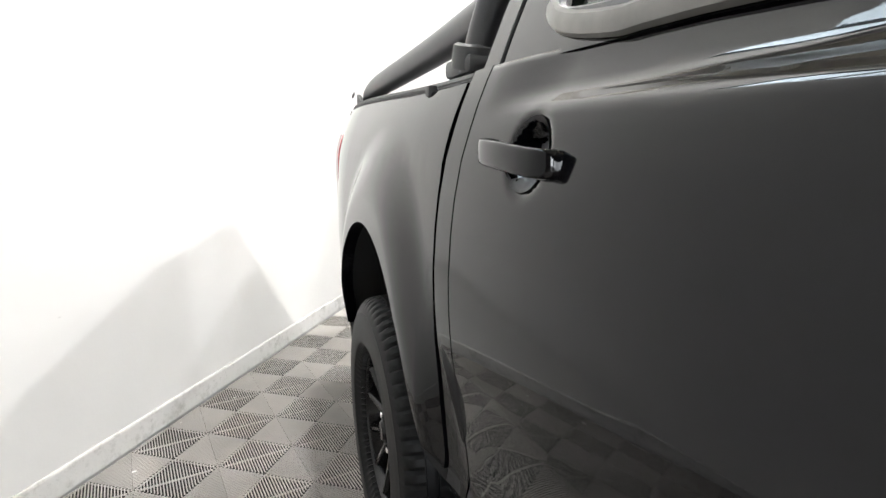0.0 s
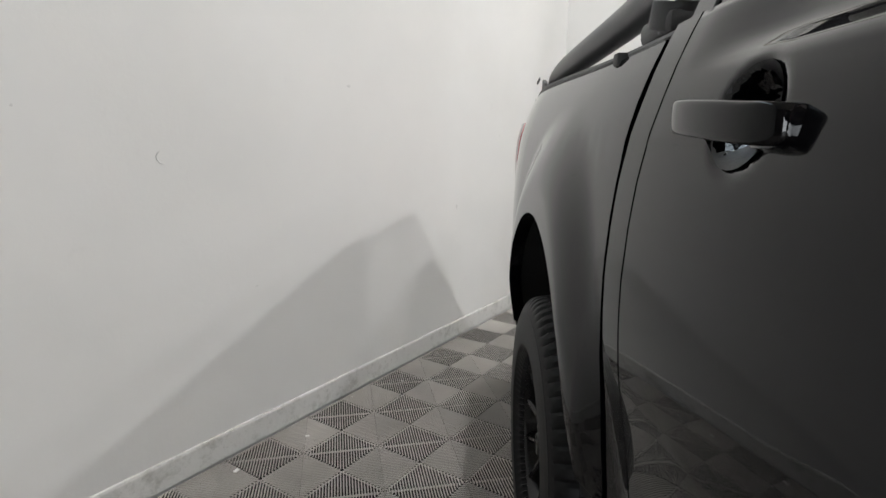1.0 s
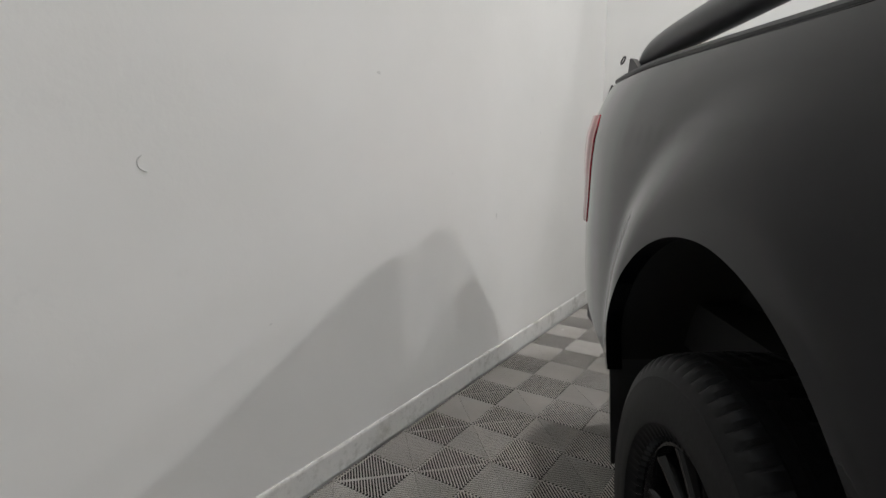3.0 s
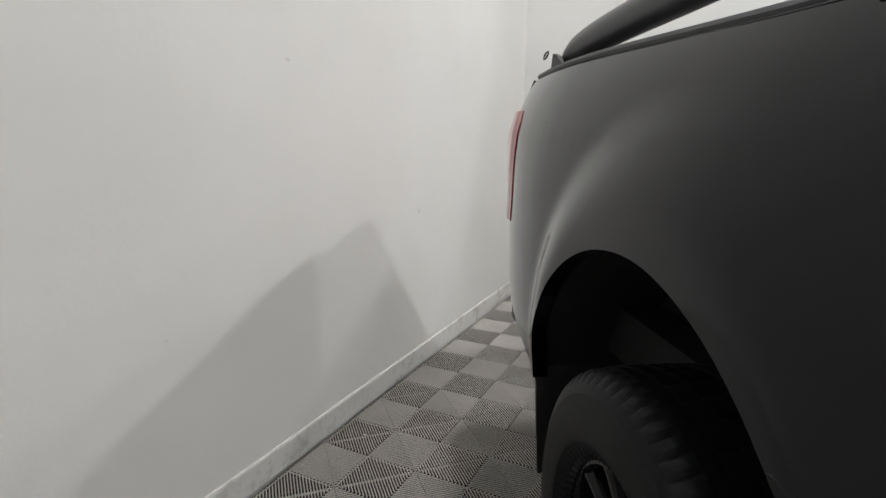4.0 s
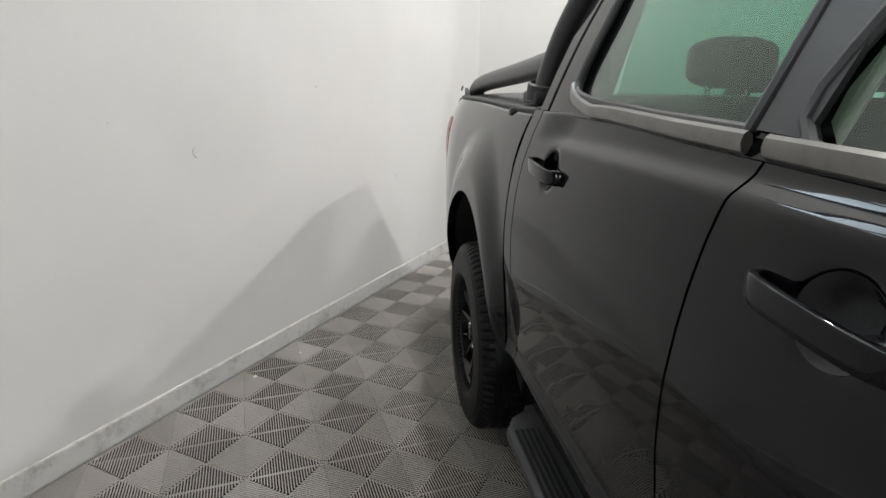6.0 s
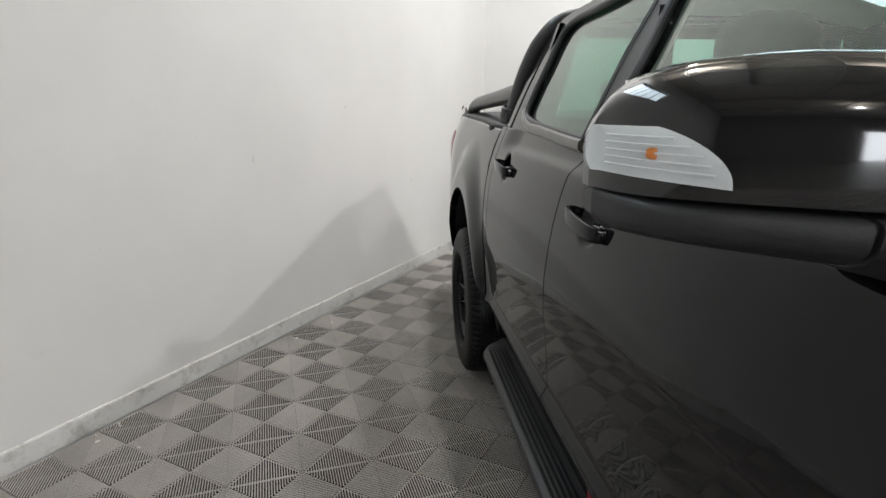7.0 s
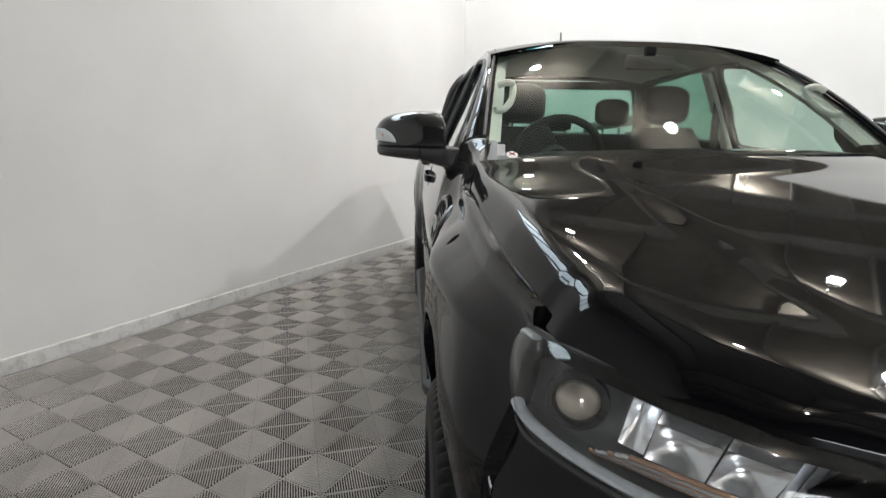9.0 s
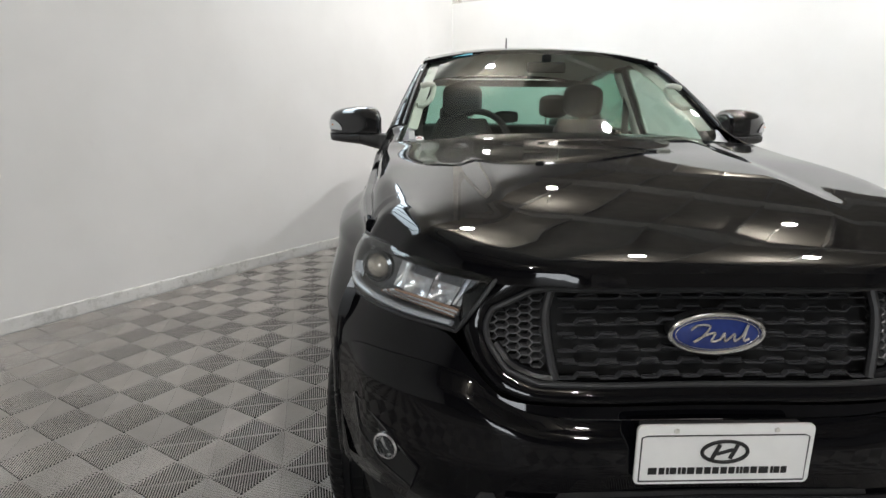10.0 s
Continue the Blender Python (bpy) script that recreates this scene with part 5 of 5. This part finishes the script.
# dark band along the arch side of the bumper
for sgn in (-1, 1):
    band = [(sgn * (0.862 + 0.004 * math.sin(2.6 * (z - 0.4))), nose_y(0.862, z) + 0.002, z) for z in np.linspace(0.44, 0.80, 10)]
    part("bumper_edge", tube(smooth_path(band, 3), 0.006, 8), M_GLOSSBLACK, bumper[0])
    # outer skin from bumper to the arch
    sk = []
    for t in np.linspace(0, 1, 9):
        row = []
        for z in np.linspace(0.46, 0.925, 14):
            xa = float(np.interp(z, [0.78, 0.86, 0.93], [0.857, 0.839, 0.811]))
            ya, yb = nose_y(xa, z) - 0.004, (-0.52 * math.sqrt(1 - ((z - 0.42) / 0.522) ** 2) if z < 0.68 else -0.452 + 0.008 * soft((z - 0.78) / 0.14))
            xb = side_x(max(yb, -0.46), z) - 0.002
            xc, yc = max(xa, xb) - 0.002, ya + 0.35 * (yb - ya)
            row.append((sgn * (xa * (1 - t) ** 2 + 2 * xc * t * (1 - t) + xb * t * t), ya * (1 - t) ** 2 + 2 * yc * t * (1 - t) + (yb + 0.004) * t * t, z))
        sk.append(row)
    part("bumper_cheek", grid(sk, flip=sgn < 0), M_PAINT, bumper[0])
    # fog lamp pocket: flat black plate, its near-black colour stands in for the recess's shade
    pocket = [(0.800, 0.700), (0.715, 0.668), (0.64, 0.60), (0.655, 0.535), (0.735, 0.565), (0.785, 0.62)]
    pk = filled(pocket, [], lambda x, z: on_nose(-x, z, proud(x, z) + 0.005), (0, 1, 0), 0.03)
    fog = part("fog_lamp", pk if sgn < 0 else mirrored(pk), M_DARK, bumper[0], "round fog lamp in a black pocket")
    rimf = [Vector(on_nose(-x, z, proud(x, z) + 0.005)) for x, z in [*pocket, pocket[0]]]
    rf = tube(rimf, 0.004, 6, False, up=(0, 1, 0))
    part("pocket_rim", rf if sgn < 0 else mirrored(rf), M_GLOSSBLACK, fog)
    c = Vector(on_nose(-0.712, 0.630, proud(0.712, 0.630) + 0.010))
    turn = Vector((-0.5, -0.86, 0)).to_track_quat("X", "Z").to_matrix().to_4x4()
    bz = moved(lathe([(0.0, 0.034), (0.008, 0.033), (0.010, 0.028), (-0.010, 0.022), (-0.012, 0.0)], 26), Matrix.Translation(c) @ turn)
    part("fog_reflector", bz if sgn < 0 else mirrored(bz), M_SILVER, fog)
    fl = moved(lathe([(0.018 - 0.5 * r * r * 8, r) for r in (0.0, 0.010, 0.019, 0.027)], 26), Matrix.Translation(c) @ turn)
    part("fog_lens", fl if sgn < 0 else mirrored(fl), M_LENS, fog)
intake = filled(half_loop([(0.0, 0.60), (0.3, 0.602), (0.50, 0.585), (0.52, 0.55), (0.48, 0.52), (0.0, 0.515)]), [], lambda x, z: on_nose(x, z, 0.030), (0, 1, 0), 0.02)
lo_in = part("lower_intake", intake, M_BLACK, truck, "matt black lower intake")
for z in (0.535, 0.56, 0.583):
    part("intake_slat", tube([on_nose(x, z, 0.034) for x in np.linspace(-0.45, 0.45, 13)], 0.006, 6), M_GLOSSBLACK, lo_in)
skid = grid([[(x, nose_y(x, z) + 0.02 + 0.35 * (0.5 - z), z) for z in np.linspace(0.36, 0.51, 6)] for x in np.linspace(-0.78, 0.78, 21)])
part("skid_panel", skid, M_BLACK, truck)

# dealer plate: white, with plain bars for its writing
PY = nose_y(0.0, 0.70) - 0.047
plate_ob = part("number_plate", filled([(sx * 0.174 + 0.012 * math.cos(radians(q0 + d)), 0.702 + sz * 0.056 + 0.012 * math.sin(radians(q0 + d))) for sx, sz, q0 in ((1, 1, 0), (-1, 1, 90), (-1, -1, 180), (1, -1, 270)) for d in (0, 30, 60, 90)], [], lambda x, z: (x, PY - 0.006, z), (0, 1, 0), 0.006), M_PLATE, truck, "white dealer plate with black marks")
part("plate_holder", box(-0.17, 0.17, PY, PY + 0.03, 0.64, 0.76), M_BLACK, plate_ob)
fr = [(-0.176, 0.641), (0.176, 0.641), (0.176, 0.742), (0.165, 0.746), (-0.165, 0.746), (-0.176, 0.742)]
part("plate_border", tube([(x, PY - 0.006, z) for x, z in [*fr, fr[0]]], 0.0016, 6, False, up=(0, 1, 0)), M_INK, plate_ob)
for x in (-0.105, 0.105):
    part("plate_screw", lathe([(-0.003, 0.0), (-0.002, 0.005), (0.0, 0.006)], 10, "y"), M_STEEL, plate_ob).matrix_basis = pose(x, PY - 0.006, 0.757)
ov = tube([(0.048 * math.cos(t), PY - 0.0075, 0.709 + 0.024 * math.sin(t)) for t in np.linspace(0, 2 * math.pi, 33)], 0.004, 6, False, up=(0, 1, 0))
part("plate_emblem", ov, M_INK, plate_ob)
for x in (-0.019, 0.019):
    part("emblem_stroke", tube([(x - 0.007, PY - 0.0078, 0.693), (x + 0.007, PY - 0.0078, 0.725)], 0.0048, 6, True, 0.4, up=(0, 1, 0)), M_INK, plate_ob)
part("emblem_link", tube([(-0.017, PY - 0.0078, 0.704), (0.0, PY - 0.0078, 0.709), (0.017, PY - 0.0078, 0.714)], 0.0042, 6, True, 0.4, up=(0, 1, 0)), M_INK, plate_ob)
x = -0.158
for w in (0.022, 0.014, 0.007, 0.016, 0.007, 0.010, 0.018, 0.016, 0.016, 0.016, 0.016, 0.015, 0.007, 0.006, 0.014, 0.016, 0.024, 0.006, 0.014, 0.014):
    part("plate_bar", box(x, x + w * 0.82, PY - 0.0080, PY - 0.0065, 0.658, 0.673), M_INK, plate_ob)
    x += w + 0.0012


# ---- cabin ----
dash = []
for x in np.linspace(-0.72, 0.72, 25):
    hump = 0.035 * math.exp(-((x + 0.37) / 0.20) ** 4)
    edge = 0.12 * abs(x / 0.72) ** 2.2
    dash.append([(x, 0.44 + edge, 1.235), (x, 0.60 + edge * 0.6, 1.262 + 0.4 * hump), (x, 0.78, 1.275 + hump), (x, 0.90, 1.262 + hump), (x, 0.945, 1.22), (x, 0.93, 1.05), (x, 0.86, 0.80)])
part("dashboard", grid(dash), M_DASH, truck, "dark grey moulded dashboard")


def seat(x, y):
    back = []
    for z in np.linspace(0, 1, 12):
        w = float(np.interp(z, [0, 0.15, 0.55, 0.85, 1.0], [0.22, 0.255, 0.25, 0.20, 0.15]))
        zz, yy = 0.78 + 0.62 * z, y + 0.17 * z
        back.append([(x + w * math.copysign(abs(math.cos(a)) ** 0.6, math.cos(a)), yy + 0.065 * math.copysign(abs(math.sin(a)) ** 0.7, math.sin(a)), zz) for a in np.linspace(0, 2 * math.pi, 21)[:-1]])
    v, f = grid(back, closed_v=True)
    f.append(tuple(range(len(v) - 20, len(v))))
    base = part("seat", (v, f), M_FABRIC, truck, "charcoal fabric front seat")
    part("seat_cushion", box(x - 0.25, x + 0.25, y - 0.48, y + 0.06, 0.66, 0.82, 0.05), M_FABRIC, base)
    headrest(x, y + 0.17, 1.515, 0.125, 0.10, base)


def headrest(x, y, z, w, h, base):
    hr = []
    for s in np.linspace(-1, 1, 11):
        k = max(0.45, (1 - abs(s) ** 5) ** 0.45)
        hr.append([(x + w * k * math.copysign(abs(math.cos(a)) ** 0.42, math.cos(a)), y + 0.05 * k * math.copysign(abs(math.sin(a)) ** 0.8, math.sin(a)), z + h * s) for a in np.linspace(0, 2 * math.pi, 19)[:-1]])
    v, f = grid(hr, closed_v=True)
    f += [tuple(range(17, -1, -1)), tuple(range(len(v) - 18, len(v)))]
    hob = part("headrest", (v, f), M_FABRIC, base)
    for s in (-1, 1):
        part("headrest_post", tube([(x + s * 0.055, y, z - h - 0.07), (x + s * 0.055, y, z - h + 0.02)], 0.007, 8), M_CHROME, hob)


seat(-0.385, 1.56)
seat(0.385, 1.56)
bench = part("rear_bench", join(box(-0.66, 0.66, 2.36, 2.52, 0.80, 1.36, 0.05), box(-0.66, 0.66, 1.98, 2.42, 0.72, 0.86, 0.05)), M_FABRIC, truck, "charcoal fabric rear bench")
headrest(-0.40, 2.44, 1.44, 0.11, 0.06, bench)
headrest(0.0, 2.44, 1.42, 0.09, 0.045, bench)
headrest(0.36, 2.44, 1.50, 0.11, 0.085, bench)
ring = [Vector((-0.37 + 0.185 * math.cos(t), 1.04 + 0.06 * math.sin(t) * -1, 1.255 + 0.175 * math.sin(t))) for t in np.linspace(0, 2 * math.pi, 41)]
wheel_ob = part("steering_wheel", tube(ring, 0.016, 10, False, up=(0, 1, 0.3)), M_DASH, truck, "black steering wheel")
part("wheel_boss", lathe([(0.0, 0.0), (0.0, 0.06), (0.05, 0.075)], 20, "y"), M_DASH, wheel_ob).matrix_basis = pose(-0.37, 1.02, 1.25)
for a in (200, 340, 270):
    part("wheel_spoke", tube([(-0.37, 1.03, 1.25), (-0.37 + 0.18 * math.cos(radians(a)), 1.04, 1.255 + 0.17 * math.sin(radians(a)))], 0.018, 8, True, 0.5), M_DASH, wheel_ob)
# lining
lining = []
for row in roof[1:-1]:
    lining.append([(p[0] * 0.965, p[1], p[2] - 0.028) for p in row])
part("roof_lining", grid(lining, flip=True), M_TRIM, truck, "pale fabric roof lining")
for sgn in (-1, 1):
    trim = []
    for p in pil:
        q = Vector(p[2])
        trim.append([(sgn * abs(q.x + 0.018), q.y + 0.02, q.z - 0.015), (sgn * abs(q.x + 0.062), q.y + 0.055, q.z - 0.02), (sgn * abs(q.x + 0.02), q.y + 0.12, q.z - 0.03)])
    part("pillar_trim", grid(trim, flip=sgn < 0), M_TRIM, truck, "pale pillar trim")
    gh = [(sgn * 0.640, 0.92, 1.545), (sgn * 0.600, 0.915, 1.555), (sgn * 0.578, 0.94, 1.545), (sgn * 0.590, 0.90, 1.49), (sgn * 0.625, 0.86, 1.455), (sgn * 0.66, 0.84, 1.452)]
    part("grab_handle", tube(smooth_path(gh, 4), 0.013, 8, True), M_TRIM, truck, "pale grab handle on the pillar")
    bp = [(sgn * (green_x(z) - 0.045), y, z) for y, z in ((1.75, 1.25), (1.742, 1.40), (1.73, 1.55), (1.72, 1.68))]
    part("pillar_trim", tube(bp, 0.045, 10, True, 0.4, up=(1, 0, 0)), M_TRIM, truck)
    belt = tube([(sgn * 0.655, 1.70, 1.62), (sgn * 0.66, 1.71, 1.2)], 0.022, 6, True, 0.15, up=(0, 1, 0))
    part("seat_belt", belt, M_DASH, truck)
    part("inner_trim", box(sgn * 0.77 - 0.02, sgn * 0.77 + 0.02, 0.75, 2.6, 1.10, 1.265), M_DASH, truck)
part("rear_view_mirror", join(box(-0.10, 0.10, 1.06, 1.085, 1.625, 1.68, 0.012), box(-0.022, 0.022, 1.06, 1.09, 1.68, 1.715, 0.006)), M_DASH, truck)
part("cabin_floor", box(-0.78, 0.78, 0.6, 2.62, 1.195, 1.20), M_DARK, truck)
# stickers and wipers at the screen
def on_screen(u, v, off=0.004):
    p = screen_edge(v, u)
    return (p.x, p.y - off * 1.2, p.z + off)


def screen_patch(u0, u1, v0, v1):
    return grid([[on_screen(u, v) for v in np.linspace(v0, v1, 4)] for u in np.linspace(u0, u1, 5)])


M_TEAL = simple("teal_sticker", (0.05, 0.32, 0.40), 0.4, bump=0.0)
part("screen_sticker", screen_patch(-0.80, -0.62, 0.935, 0.965), M_TEAL, truck, "teal sticker strip on the screen")
part("screen_sticker", screen_patch(-0.9, -0.83, 0.925, 0.945), M_PLATE, truck, "small white sticker on the screen")
c = Vector(on_screen(-0.885, 0.045, 0.008))
disc = [[(c.x + r * math.cos(t), c.y + 0.8 * r * math.sin(t), c.z + 0.55 * r * math.sin(t)) for r in (0.0005, 0.018)] for t in np.linspace(0, 2 * math.pi, 21)[:-1]]
stick = part("round_sticker", grid(disc, closed_u=True), M_PLATE, truck, "round white sticker with a red cross stroke")
for s in (-1, 1):
    part("sticker_stroke", tube([(c.x - 0.009, c.y - 0.006 * s - 0.002, c.z - 0.004 * s + 0.003), (c.x + 0.009, c.y + 0.006 * s - 0.002, c.z + 0.004 * s + 0.003)], 0.0016, 6), M_RED, stick)
part("paper_tag", moved(box(-0.012, 0.012, -0.001, 0.001, 0, 0.036), Matrix.Translation((c.x - 0.034, c.y + 0.01, c.z - 0.004))), M_PLATE, truck)
for x0, y0, x1, y1 in ((0.05, 0.36, -0.55, 0.50), (0.62, 0.46, 0.08, 0.385)):
    z0, z1 = 1.268, 1.285
    w = part("wiper", tube([(x0, y0, z0), ((x0 + x1) / 2, (y0 + y1) / 2 + 0.015, z0 + 0.018), (x1, y1, z1)], 0.009, 6), M_BLACK, truck)

M_COWL = simple("grey_cowl_plastic", (0.30, 0.31, 0.32), 0.5, grain=200, bump=0.1)
for sgn in (-1, 1):
    corner = [[on_screen(sgn * u0 + sgn * (u1 - u0) * k, v, 0.006) for k in (0.0, 0.5, 1.0)] for v, u0, u1 in ((0.0, 0.99, 0.80), (0.03, 0.985, 0.84), (0.055, 0.98, 0.905), (0.09, 0.978, 0.935), (0.125, 0.975, 0.955))]
    part("cowl_corner", shell(corner, (0, 0, -1), 0.004), M_COWL, truck, "pale grey plastic cowl corner")


# ---- floor: ribbed tiles laid at 45 degrees to the wall ----
TILE = 0.28284
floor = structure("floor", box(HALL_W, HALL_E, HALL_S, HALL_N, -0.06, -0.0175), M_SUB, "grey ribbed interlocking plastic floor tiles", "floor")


def tile_geo():
    """One tile: in each quarter between centre and edge the ribs stand across the edge."""
    n, h = 28, TILE / 2 - 0.0002
    pitch = 2 * h / n
    verts, faces = [], []

    def bar(a, b, w, z0, z1):
        a, b = Vector(a), Vector(b)
        d = (b - a).normalized()
        s = Vector((-d.y, d.x)) * w
        k = len(verts)
        for p in (a, b):
            for off, z in ((-s, z0), (-s, z1 - 0.0038), (-s, z1 - 0.0010), (-s * 0.6, z1), (s * 0.6, z1), (s, z1 - 0.0010), (s, z1 - 0.0038), (s, z0)):
                verts.append((p.x + off.x, p.y + off.y, z))
        faces.extend([(k + i, k + 8 + i, k + 9 + i, k + 1 + i) for i in range(7)] + [tuple(range(k + 15, k + 7, -1)), tuple(range(k, k + 8))])

    for q in range(4):
        c, s = math.cos(q * math.pi / 2), math.sin(q * math.pi / 2)
        turn = lambda x, y: (c * x - s * y, s * x + c * y)  # noqa: E731
        for i in range(n):
            x = -h + pitch * (i + 0.5)
            bar(turn(x, -h + 0.0002), turn(x, -abs(x) - 0.001), pitch * 0.20, -0.017, 0.0)
        bar(turn(-h, -h + 0.0026), turn(h, -h + 0.0026), 0.0012, -0.017, -0.0085)
        bar(turn(0, 0), turn(h, h), 0.0018, -0.017, -0.006)
    return verts, faces


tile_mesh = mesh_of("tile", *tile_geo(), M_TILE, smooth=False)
tile_mesh.materials.append(M_TILE_SHADE)
# upper rib faces keep the tile colour, faces below get the painted gap shade
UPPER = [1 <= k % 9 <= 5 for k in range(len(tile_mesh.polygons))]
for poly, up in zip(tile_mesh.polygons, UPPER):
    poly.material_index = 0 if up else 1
rest_v, rest_f, count = [], [], 0
tv, tf = tile_geo()
spots = []
R2 = math.sqrt(0.5)
for i in range(-24, 46):
    for j in range(-40, 30):
        x, y = TILE * R2 * (i - j), TILE * R2 * (i + j + 1)
        if HALL_W - 0.10 < x < 5.5 and -4.5 < y < HALL_N + 0.1:
            spots.append((x, y))
spots.sort(key=lambda p: abs(p[0] - 0.0) * 1.1 + abs(p[1] - 1.3))
turn45 = np.array([[R2, -R2], [R2, R2]])
tva = np.array(tv)
tva[:, :2] = tva[:, :2] @ turn45.T
rest = []
for k, (x, y) in enumerate(spots):
    edge = x < HALL_W + 0.22 or y > HALL_N - 0.22
    if count < 300 and not edge:
        ob = new("tile", tile_mesh)
        ob.matrix_basis = pose(x, y, 0, 0, 0, 45)
        ob.parent = floor
        count += 1
    else:
        rest.append((x, y))
quads = np.array([f for f in tf if len(f) == 4])
allv = np.concatenate([tva + (x, y, 0) for x, y in rest])
allf = np.concatenate([quads + len(tv) * k for k in range(len(rest))])
keep = ((allv[allf][:, :, 0] > HALL_W + 0.012).all(1)) & ((allv[allf][:, :, 1] < HALL_N - 0.012).all(1))
ob = part("tile_field", (allv.tolist(), allf[keep].tolist()), M_TILE, floor, smooth=False)
ob.data.materials.append(M_TILE_SHADE)
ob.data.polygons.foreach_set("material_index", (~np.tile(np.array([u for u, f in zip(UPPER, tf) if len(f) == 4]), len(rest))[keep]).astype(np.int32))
tagged(ob, kind="stuff")

far_floor = join(box(5.42, HALL_E, HALL_S, HALL_N, -0.012, -0.003), box(HALL_W, 5.42, HALL_S, -4.42, -0.012, -0.003), box(HALL_W, HALL_E, HALL_N + 0.12, HALL_N + 12.0, -0.012, -0.003))
structure("floor_beyond", far_floor, M_FARTILE, "grey floor of the rest of the hall", "floor")

# ---- plaster crumbs along the foot of the wall ----
rng = random.Random(11)
crumbs = []
for k in range(22):
    y = rng.uniform(0.3, 4.9)
    x, s = HALL_W + 0.03 + rng.random() ** 2.2 * 0.3, rng.uniform(0.0015, 0.004)
    if k < 6:
        s *= 1.8
    crumbs.append(moved(box(-s * 1.6, s * 1.6, -s, s, 0, s * 0.7, s * 0.2), pose(x, y, 0.0005, rng.uniform(-8, 8), rng.uniform(-8, 8), rng.uniform(0, 180))))
tagged(part("plaster_crumbs", join(*crumbs), M_PLATE, smooth=False), "white plaster crumbs on the floor along the wall", "debris", kind="stuff")
